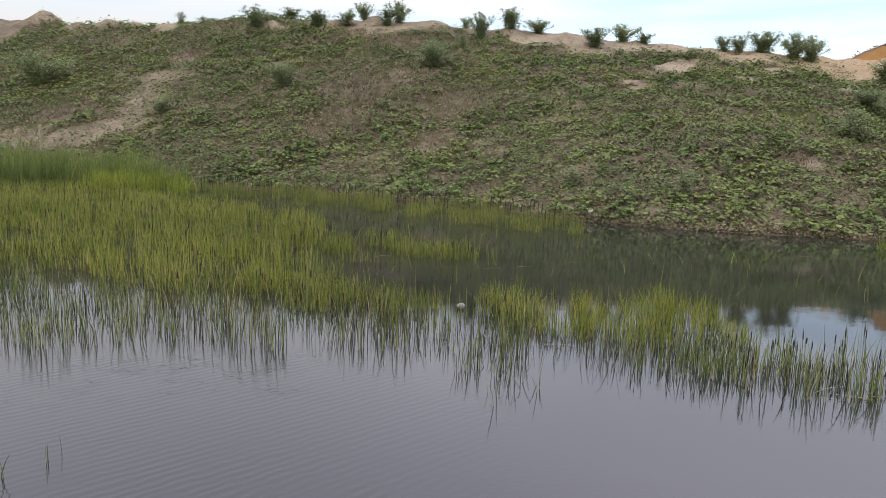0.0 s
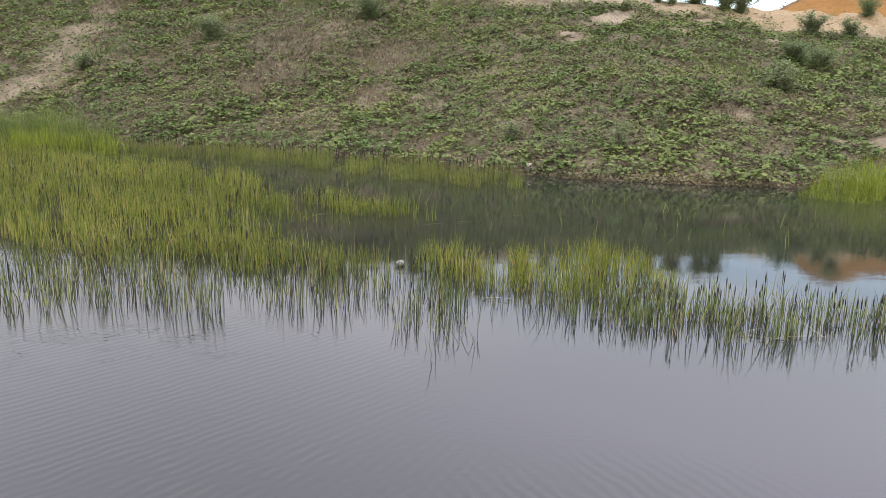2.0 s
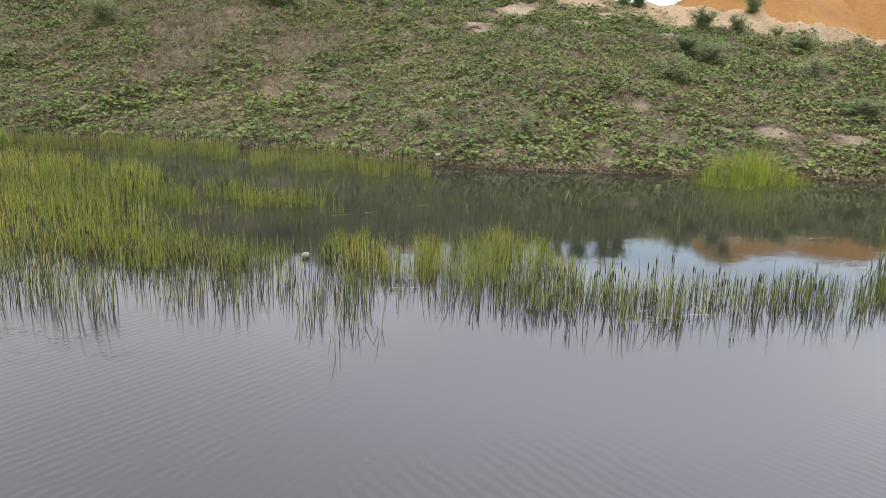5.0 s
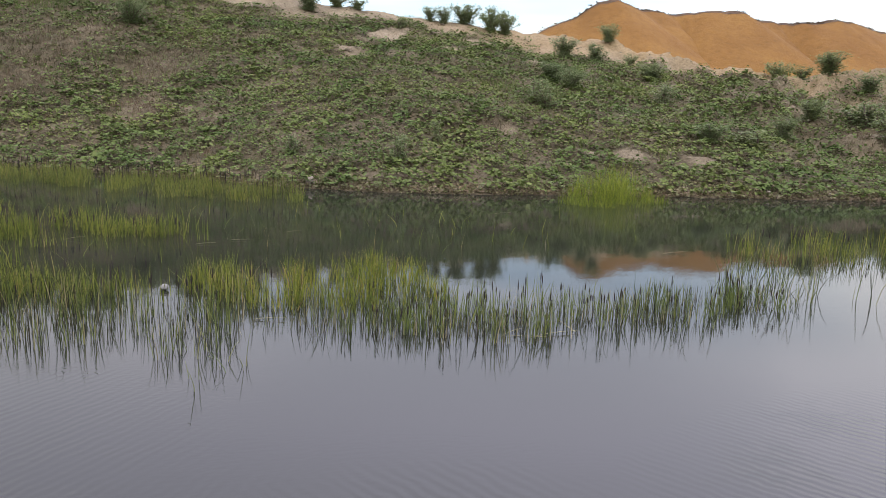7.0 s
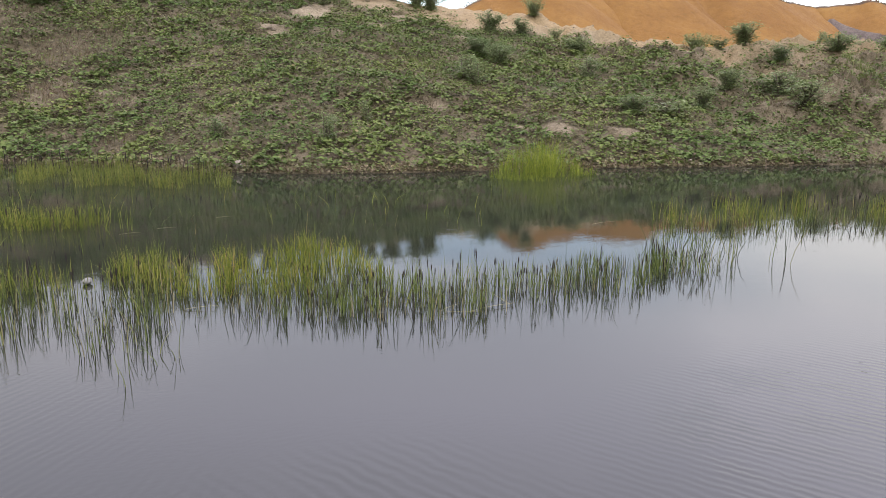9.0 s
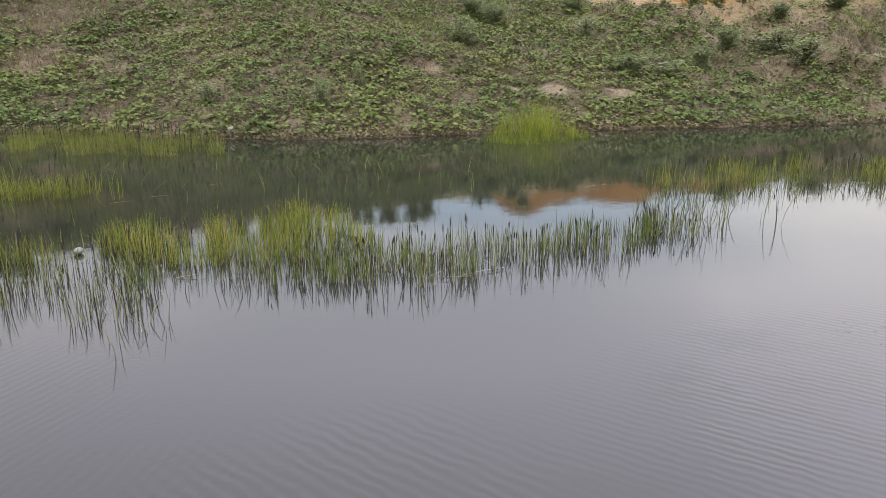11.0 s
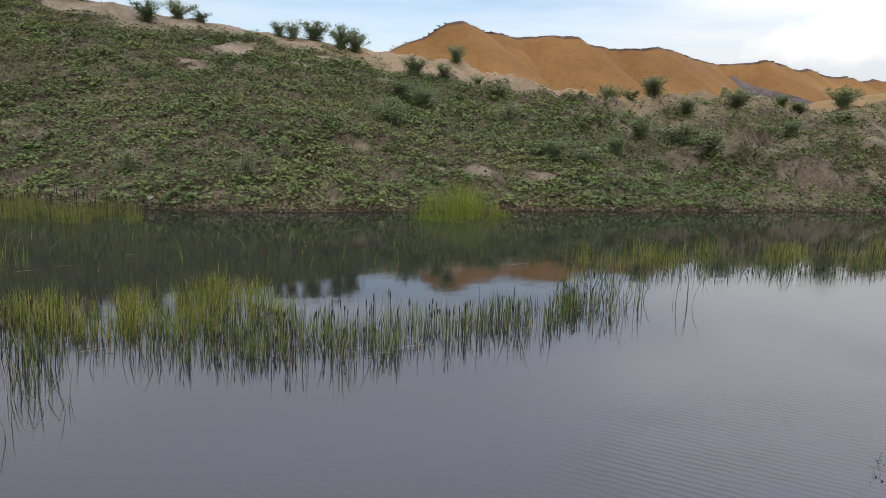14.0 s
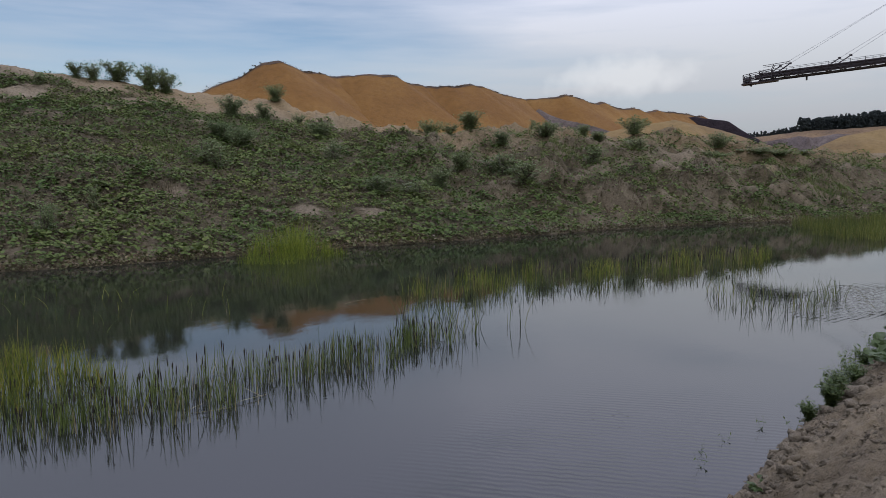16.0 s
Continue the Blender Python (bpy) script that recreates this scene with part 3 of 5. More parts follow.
DRY = [
    (-7.8, 55.1, 2.82), (-8.5, 51.4, 2.38), (-0.7, 52.9, 2.51), (-6.2, 66.6, 2.42), (-1.7, 45.9, 1.65), (-10.1, 48.8, 1.55),
    (-9.8, 69.1, 1.95), (-32.4, 56.0, 2.42), (-26.1, 67.1, 2.24), (1.4, 37.9, 0.81), (-3.6, 58.9, 1.45), (39.9, 30.4, 2.61),
    (42.4, 26.8, 2.2), (46.1, 24.8, 2.56), (54.7, 24.5, 2.83), (59.8, 23.7, 2.51), (48.2, 31.1, 2.71), (35.2, 24.6, 1.26),
    (17.2, 36.1, 0.65), (37.5, 30.0, 0.94), (46.3, 22.7, 1.93),]
GREEN = [
    (-8.1, 64.3, 3.09), (-32.8, 61.3, 2.61), (-17.4, 54.5, 1.4), (21.7, 44.5, 2.03), (-33.7, 58.3, 2.08), (-22.4, 57.2, 1.5),
    (-18.6, 69.2, 2.0), (23.2, 41.8, 1.57), (67.6, 18.2, 3.19), (65.8, 15.5, 3.08), (71.5, 20.8, 2.79), (30.0, 43.7, 1.99),
    (80.9, 16.2, 3.09), (55.0, 18.7, 1.42), (52.9, 34.1, 2.05), (24.5, 42.9, 1.77),]
# bushes: x, y, width, height, kind
ON_CREST = [
    (-29.8, 75.9, 0.94, 1.48, 4), (-27.8, 76.6, 1.21, 0.87, 4), (-21.2, 73.1, 2.13, 2.13, 1), (-18.5, 77.1, 1.57, 1.31, 0),
    (-14.5, 72.2, 1.94, 1.64, 0), (-11.7, 71.6, 1.91, 1.62, 2), (-10.1, 73.4, 1.59, 1.84, 1), (-7.6, 71.5, 1.9, 2.02, 2),
    (-6.5, 73.2, 1.94, 2.31, 1), (0.3, 71.8, 1.07, 1.31, 2), (1.8, 69.2, 1.94, 2.51, 1), (4.8, 71.4, 2.01, 2.13, 0),
    (7.5, 71.1, 2.36, 1.42, 3), (12.2, 66.3, 1.78, 1.89, 0), (15.3, 68.7, 2.32, 1.74, 3), (17.1, 67.9, 1.27, 1.04, 0),
    (23.1, 63.7, 1.45, 1.5, 2), (24.1, 62.8, 1.5, 1.6, 2), (26.6, 63.8, 2.2, 2.0, 0), (28.1, 61.0, 2.34, 2.25, 3),
    (29.9, 61.7, 2.2, 2.1, 3),]
ON_SLOPE = [
    (-14.7, 57.3, 2.03, 2.17, 1), (-2.5, 60.4, 2.38, 2.23, 3), (-37.5, 62.5, 3.81, 2.97, 3), (-23.4, 54.5, 1.26, 1.45, 2),
    (0.1, 65.4, 1.08, 1.51, 4), (10.0, 31.9, 0.99, 1.59, 4), (5.5, 35.1, 0.76, 1.22, 4), (13.1, 34.4, 0.67, 1.27, 4),
    (26.5, 46.0, 1.39, 1.39, 0), (22.1, 40.7, 1.75, 1.75, 4), (22.4, 39.4, 1.49, 1.49, 4), (32.1, 54.3, 1.76, 1.86, 0),
    (34.4, 52.7, 1.54, 1.65, 2), (39.1, 58.2, 1.84, 1.72, 1), (36.9, 51.3, 1.03, 1.24, 2), (35.5, 46.5, 1.53, 1.43, 0),
    (26.8, 44.1, 2.02, 1.51, 3), (26.1, 46.3, 1.13, 1.47, 2), (48.0, 45.9, 1.84, 1.73, 1), (52.2, 47.3, 1.5, 1.38, 2),
    (51.0, 43.5, 2.19, 1.86, 0), (50.8, 39.4, 1.57, 1.36, 2), (56.5, 38.6, 2.68, 1.56, 3), (62.0, 44.3, 0.87, 1.12, 4),
    (59.3, 34.7, 1.46, 1.01, 0), (68.3, 35.6, 2.64, 2.01, 1), (70.4, 27.4, 2.22, 1.6, 3), (29.0, 32.1, 1.27, 1.2, 0),
    (35.1, 32.6, 1.32, 1.56, 2), (39.1, 34.3, 1.44, 1.44, 0), (18.9, 60.2, 1.14, 1.14, 4),
    (40.4, 29.3, 2.4, 1.7, 4), (52.1, 31.0, 2.0, 1.5, 4), (66.5, 26.4, 2.6, 0.8, 3), (72.0, 24.0, 2.9, 0.7, 3), (75.4, 23.2, 2.6, 0.75, 3), (78.8, 22.1, 2.4, 0.8, 0),
    (60.8, 31.0, 2.0, 1.3, 4), (31.4, 39.7, 1.6, 1.5, 4), (31.3, 31.0, 2.2, 1.2, 4), (42.4, 33.0, 2.6, 1.8, 4), (64.5, 39.5, 1.5, 1.3, 0), (57.0, 42.2, 1.6, 1.4, 2),]


# ---- ground ----
def patch(x, y, spots, soft=0.55):
    """How far a place lies inside any of the patches, 0 to 1, with ragged edges."""
    wob = 0.35 * fbm(x, y, 1.7, 44, 3)
    out = np.zeros(np.shape(x))
    for cx, cy, r in spots:
        out = np.maximum(out, np.clip((1 + wob - np.hypot(x - cx, y - cy) / r) / soft, 0, 1))
    return out


def bare_at(x, y):
    """Share of open soil, 0 under plants to 1."""
    df, hc, tn = land(x, y)
    yn = np.interp(x, NEAR[:, 0], NEAR[:, 1])
    top = np.clip((df * tn - (hc - 1.9 - 0.6 * np.clip((x - 30) / 12, 0, 1)) + 1.3 * fbm(x, y, 4.0, 61, 3)) / 1.2, 0, 1)
    top = top * np.clip((x + 22) / 8, 0.25, 1) * np.clip(1.5 - (x - 30) / 30, 0.6, 1)
    open_ground = np.clip((fbm(x, y, 3.6, 81, 4) - 0.6) / 0.35, 0, 1) * 0.5
    worn = np.clip((x - 30) / 10, 0, 1) * np.clip(0.05 + 0.8 * fbm(x, y, 1.7, 85, 4), 0, 0.7)
    open_ground = np.maximum(open_ground, worn)
    b = np.maximum(top, np.maximum(open_ground, np.where(x < 0, 0.68, 1.0) * patch(x, y, [(a, b, r * 1.2) for a, b, r in BARE])))
    b = np.maximum(b, 0.95 * patch(x, y, [(p, q, r * 0.95) for p, q, r, _ in CONES]))
    return np.where(y < yn + 0.5, 1.0, b)


def spread(*runs):
    return np.unique(np.round(np.concatenate([np.arange(a, b, s) for a, b, s in runs]), 3))


gx = np.concatenate([[-4000, -1500, -600, -300, -180, -120], spread((-90, -48, 1.2), (-48, 5, 0.42), (5, 7.5, 0.06), (7.5, 12, 0.05), (12, 17, 0.07), (17, 27, 0.12), (27, 40, 0.35), (40, 82, 0.33), (82, 90, 0.6)), [100, 120, 160, 240, 400, 800, 1800, 4000]])
gy = np.concatenate([[-4000, -1500, -500, -150, -60, -30, -15, -8, -4], spread((-2, -0.4, 0.2), (-0.4, 3.0, 0.04), (3.2, 8, 0.6), (8, 84, 0.4), (84, 124, 1.0)), [126, 140, 170, 240, 400, 800, 1800, 4000]])
GX, GY = np.meshgrid(gx, gy)
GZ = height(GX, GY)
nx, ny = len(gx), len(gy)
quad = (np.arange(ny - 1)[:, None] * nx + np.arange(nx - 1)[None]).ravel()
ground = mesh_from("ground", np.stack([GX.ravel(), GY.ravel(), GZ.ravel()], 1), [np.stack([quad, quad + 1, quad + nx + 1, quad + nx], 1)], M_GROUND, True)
layer = ground.data.attributes.new("bare", "FLOAT", "POINT")
layer.data.foreach_set("value", bare_at(GX.ravel(), GY.ravel()).astype(np.float32))
df, hc, tn = land(GX.ravel(), GY.ravel())
on_top = np.clip((df * tn - hc + 2.6 + fbm(GX.ravel(), GY.ravel(), 5.0, 66, 3)) / 2.0, 0, 1)
layer = ground.data.attributes.new("sandy", "FLOAT", "POINT")
layer.data.foreach_set("value", (0.7 * on_top * np.clip((GX.ravel() - 17) / 14, 0, 1)).astype(np.float32))
tagged(ground, "sandy spoil bank and pond bed of beige soil with plant litter", "ground", kind="structure")

wx, wy = np.linspace(-75.5, 81, 60), np.linspace(-4, 57, 30)
WX, WY = np.meshgrid(wx, wy)
WYc = np.clip(WY, np.interp(WX, NEAR[:, 0], NEAR[:, 1]) - 1.0, np.interp(WX, FAR[:, 0], FAR[:, 1]) + 1.0)
q2 = (np.arange(29)[:, None] * 60 + np.arange(59)[None]).ravel()
water = mesh_from("water", np.stack([WX.ravel(), WYc.ravel(), 0 * WX.ravel()], 1), [np.stack([q2, q2 + 1, q2 + 61, q2 + 60], 1)], M_WATER, True)
tagged(water, "still dark pond water with fine wind ripples", "water", kind="structure")


# ---- hills beyond the bank ----
def ridge_hill(name, ridge, foot, front, back, mat, label, rough=0.5, step=1.6, seed=0.0, category="hill", gullies=0.5, crust=0.0):
    """A long heap below a ridge line (x, y, z), with slopes that run down to the height foot before and behind it."""
    r = np.array(ridge, float)
    run = np.concatenate([[0], np.cumsum(np.hypot(*np.diff(r[:, :2], axis=0).T))])
    s = np.arange(0, run[-1], step)
    rx, ry, rz = (np.interp(s, run, r[:, k]) for k in range(3))
    tx, ty = np.gradient(np.interp(s, run, r[:, 0])), np.gradient(np.interp(s, run, r[:, 1]))
    k = np.ones(9) / 9
    tx, ty = np.convolve(np.pad(tx, 4, "edge"), k, "valid"), np.convolve(np.pad(ty, 4, "edge"), k, "valid")
    ln = np.hypot(tx, ty)
    nxn, nyn = ty / ln, -tx / ln
    rz = rz + rough * 0.5 * vnoise(s, s * 0, 5.0, seed) + rough * 0.45 * np.abs(vnoise(s, s * 0, 2.2, seed + 2))
    us = np.concatenate([np.linspace(-1, -0.05, 6), [0], np.linspace(0.03, 1, 26)])
    verts = []
    for u in us:
        w = front * u if u > 0 else back * -u * -1
        drop = np.clip(abs(u), 0, 1)
        z = rz + (foot - rz) * drop ** (1.05 if u > 0 else 1.0)
        x, y = rx + nxn * w, ry + nyn * w
        wob = gullies * vnoise(s + 3 * vnoise(s, s * 0 + w, 9, seed), s * 0 + w * 0.12, 2.6, seed + 7) + 0.8 * gullies * fbm(x, y, 8.0, seed + 4, 3)
        z = z + wob * min(1, drop * 5) * (1 - drop * 0.5)
        if crust and 0 < u < 0.12:
            z = z + crust * (0.5 + 0.5 * vnoise(s, s * 0, 3.0, seed + 11))
        verts.append(np.stack([x, y, z], 1))
    v = np.concatenate(verts)
    n = len(s)
    q = (np.arange(len(us) - 1)[:, None] * n + np.arange(n - 1)[None]).ravel()
    ob = mesh_from(name, v, [np.stack([q, q + n, q + n + 1, q + 1], 1)], mat, True)
    tagged(ob, label, category, kind="structure")
    return np.array(verts)


SAND = ridge_hill("sand_hill", [(23.0, 93.8, 3.0), (29.6, 91.1, 6.3), (35.1, 87.1, 8.6), (40.0, 83.9, 11.6), (44.0, 80.7, 13.9), (46.1, 79.6, 15.1), (48.3, 79.3, 15.9),
                               (50.2, 78.1, 17.3), (51.9, 76.9, 17.5), (54.7, 77.4, 17.4), (57.6, 78.9, 17.2), (64.2, 79.9, 17.3), (66.1, 77.1, 17.5), (71.6, 75.9, 17.5),
                               (75.1, 77.9, 17.4), (80.7, 77.6, 17.5), (82.4, 74.6, 17.5), (91.9, 75.1, 17.5), (107.8, 79.3, 17.4), (110.8, 72.0, 17.5), (122.7, 72.8, 17.5),
                               (137.1, 74.6, 17.4), (160.6, 72.5, 17.4), (182.9, 73.9, 17.6), (191.5, 75.2, 13.2)],
           4.0, 20, 34, M_ORANGE, "long heap of bare orange sand with a crumbly dark crest", 0.9, 0.7, 3.0, crust=0.15, gullies=0.22)
ridge_hill("spoil_heap", [(158.0, 75.9, 15.8), (160.5, 73.2, 16.7), (162.4, 69.0, 16.6), (161.9, 64.8, 15.9), (161.3, 61.0, 15.4), (160.3, 57.7, 13.3), (158.5, 53.7, 11.0), (156.3, 50.2, 8.1)],
           3.0, 14, 20, M_DARK, "dark purplish brown spoil heap beside the orange sand", 0.4, 0.8, 13.0)
ridge_hill("sand_dune", [(81.7, 56.8, 5.7), (87.5, 54.7, 8.1), (94.0, 52.1, 9.9), (98.9, 48.2, 11.0), (101.7, 46.4, 11.4), (104.5, 44.4, 10.8), (108.4, 41.6, 9.9), (112.2, 38.6, 8.5),
                         (115.2, 35.2, 6.5)], 4.0, 16, 16, M_TAN, "pale tan sand heap in front of the spoil", 0.3, 0.9, 23.0)
PIT = [(574, 305, 26), (602.7, 243.5, 30.8), (614.6, 211.6, 32.8), (624.8, 179.2, 37.0), (630.7, 157.2, 38.3), (640.1, 112.8, 39.5), (646.5, 67.9, 43.0), (650, 0, 43.8), (643.7, -90.5, 42.5)]
ridge_hill("pit_edge", PIT, 6.0, 150, 60, M_PIT, "far stepped edge of an open pit in tan sand", 1.0, 5.0, 33.0, gullies=2.0)
ridge_hill("pit_wall", [(300, 150, 9), (318, 118, 14.5), (322, 104, 17), (327, 92, 18.5), (333, 80, 19.5), (338, 62, 18), (340, 52, 13)], 6.0, 26, 30, M_GREY,
           "eroded grey clay slope of the open pit", 1.2, 1.5, 43.0, gullies=2.2)
ridge_hill("tan_hill", [(216, 70, 5), (220.5, 65.3, 7.6), (222.3, 59.1, 10.2), (229.0, 52.9, 14.1), (235.9, 44.1, 16.0), (242.6, 34.1, 15.8), (248.6, 26.1, 15.0), (249.8, 8.7, 16.0),
                        (249.0, -21.8, 16.0)], 5.0, 30, 30, M_TAN, "broad tan sand hill at the far end of the pit", 0.4, 1.5, 53.0)

# dark crumbly crust along the ridge of the orange sand, and a grey streak down its face
cr = np.random.default_rng(4)
row = SAND[6]
at = row[np.clip((np.arange(2600) / 2600 * len(row)).astype(int), 0, len(row) - 1)]
at = at + np.stack([cr.normal(0, 0.3, 2600), cr.normal(-0.15, 0.15, 2600), cr.uniform(-0.16, 0.02, 2600)], 1)
lump = [(1, 0, 0), (0.2, 0.9, 0.1), (-0.8, 0.3, -0.1), (-0.3, -0.9, 0.05), (0.1, 0, 0.8), (0, 0.1, -0.6)]
lf = np.array([(0, 1, 4), (1, 2, 4), (2, 3, 4), (3, 0, 4), (1, 0, 5), (2, 1, 5), (3, 2, 5), (0, 3, 5)])
cv, cf = strew(lump, [lf], at, turns(cr.normal(0, 0.4, 2600), cr.normal(0, 0.4, 2600), cr.uniform(0, 6, 2600)), cr.uniform(0.04, 0.15, 2600) * np.clip(0.9 + 1.1 * vnoise(at[:, 0], at[:, 1], 3.5, 5), 0.15, 2))
tagged(mesh_from("ridge_crust", cv, cf, M_CRUST), "dark crumbly crust along the ridge of the sand heap", "soil", kind="stuff")
n_r = SAND.shape[1]
lip = SAND[5:9].copy()
lip[:, :, 2] += 0.03
lip[3] = lip[2] + (lip[3] - lip[2]) * (0.05 + 0.45 * np.abs(vnoise(np.arange(n_r), np.zeros(n_r), 3.0, 71)))[:, None]
sq = (np.arange(3)[:, None] * n_r + np.arange(n_r - 1)[None]).ravel()
tagged(mesh_from("ridge_lip", lip.reshape(-1, 3), [np.stack([sq, sq + n_r, sq + n_r + 1, sq + 1], 1)], M_CRUST, True), "thin dark crust on the ridge of the sand heap", "soil", kind="structure")
s0 = int(np.argmin(np.hypot(SAND[6][:, 0] - 111.7, SAND[6][:, 1] - 77.5)))
strip = []
for u in range(12, 30):
    cols = s0 + 0.55 * (u - 12) + (u - 12) ** 2 * 0.016 + np.array([0.0, 0.8, 1.8, 2.6]) * (0.7 + 0.07 * (u - 12))
    strip.append(np.stack([np.interp(cols, np.arange(SAND.shape[1]), SAND[u][:, k]) for k in range(3)], 1) + np.array([0, -0.2, 0.25]))
strip = np.array(strip)
strip[:, 0, 2] -= 0.3
strip[:, 3, 2] -= 0.3
sq = (np.arange(17)[:, None] * 4 + np.arange(3)[None]).ravel()
tagged(mesh_from("grey_streak", strip.reshape(-1, 3), [np.stack([sq, sq + 4, sq + 5, sq + 1], 1)], M_GREY, True), "streak of grey clay down the face of the sand heap", "soil", kind="structure")


# ---- low plants on the far bank ----
rng = np.random.default_rng(7)


def on_bank(n, lo=0.2, over=2.5, x0=-48.0, x1=110.0):
    """Random places on the far bank between the water and a little past the crest."""
    x = rng.uniform(x0, x1, n)
    yf = np.interp(x, FAR[:, 0], FAR[:, 1])
    y = yf + rng.uniform(0.0, 60.0, n)
    d, hc, tn = land(x, y)
    ok = (d > lo) & (d < hc / tn + over)
    return x[ok], y[ok], d[ok]


def leaves(name, x, y, size, lift, mat, label, category, tilt=0.33, shape=SMALL_LEAF):
    z = height(x, y) + lift
    n = len(x)
    rot = turns(rng.normal(0.3, tilt, n), rng.normal(0, tilt, n), rng.normal(0, 1.2, n))
    v, f = strew(*shape, np.stack([x, y, z], 1), rot, size)
    return tagged(mesh_from(name, v, f, mat), label, category, kind="stuff")


def cover_at(x, y):
    """Share of the ground that broad leaves hide, 0 to 1."""
    open_up = (1 - bare_at(x, y)) * (1 - 0.9 * patch(x, y, [(a, b, r * (1.35 if a < 30 else 0.8)) for a, b, r in DRY])) * (1 - 0.75 * patch(x, y, GREEN))
    return open_up * np.clip(1.25 - 0.3 * np.clip((x - 36) / 16, 0, 1) + 0.62 * fbm(x, y, 4.0, 92, 3), 0.0, 1)


# a low dark layer of small leaves, and above it tiers of broad ones that overlap like shingles
x, y, d = on_bank(340000, 0.0)
keep = rng.uniform(0, 1, len(x)) < np.maximum(cover_at(x, y), 0.12 * (1 - bare_at(x, y)) + 0.03)
x, y = x[keep], y[keep]
leaves("coltsfoot_undergrowth", x, y, rng.uniform(0.08, 0.18, len(x)), rng.uniform(0.02, 0.10, len(x)), M_UNDER, "low muted green and withered leaves on the sandy bank", "plants")
x, y, d = on_bank(840000, 0.0)
tier = fbm(x, y * 1.5, 0.62, 91, 2)
keep = rng.uniform(0, 1, len(x)) < cover_at(x, y) * np.clip(0.66 + 1.25 * tier, 0.06, 1)
x, y, tier = x[keep], y[keep], tier[keep]
leaves("coltsfoot_cover", x, y, rng.uniform(0.11, 0.225, len(x)) * (1 + 0.25 * fbm(x, y, 3.0, 95, 2)), rng.uniform(0.05, 0.15, len(x)) + 0.30 * np.clip(0.25 + tier, 0, 1),
       M_LEAF, "dense cover of broad green coltsfoot leaves on the sandy bank", "plants", 0.30, ROUND_LEAF)


def tufts(name, x, y, tall, wide, lean, mat, label, category, per=7, radius=0.12):
    n = len(x) * per
    xx, yy = np.repeat(x, per) + rng.normal(0, radius, n), np.repeat(y, per) + rng.normal(0, radius, n)
    tt = np.repeat(tall, per) * rng.uniform(0.55, 1.1, n)
    v, f = blades(rng, np.stack([xx, yy], 1), height(xx, yy) - 0.02, tt, wide * rng.uniform(0.7, 1.3, n), lean, False)
    return tagged(mesh_from(name, v, f, mat), label, category, kind="stuff")


x, y, d = on_bank(125000)
keep = rng.uniform(0, 1, len(x)) < patch(x, y, [(a, b, r * (1.45 if a < 30 else 0.9)) for a, b, r in DRY]) * 0.9 + 0.05 * (1 - bare_at(x, y)) * np.clip(0.5 - fbm(x, y, 1.1, 91, 2), 0, 1)
tufts("dry_grass", x[keep], y[keep], rng.uniform(0.16, 0.42, keep.sum()), 0.03, 0.6, M_DRY, "brownish dry grass in tufts on the bank", "grass")
x, y, d = on_bank(125000)
keep = rng.uniform(0, 1, len(x)) < patch(x, y, GREEN) * 0.75 + 0.05 * (1 - bare_at(x, y))
tufts("bank_grass", x[keep], y[keep], rng.uniform(0.25, 0.6, keep.sum()), 0.028, 0.4, M_HERB, "fresh yellow-green grass in tufts on the bank", "grass")


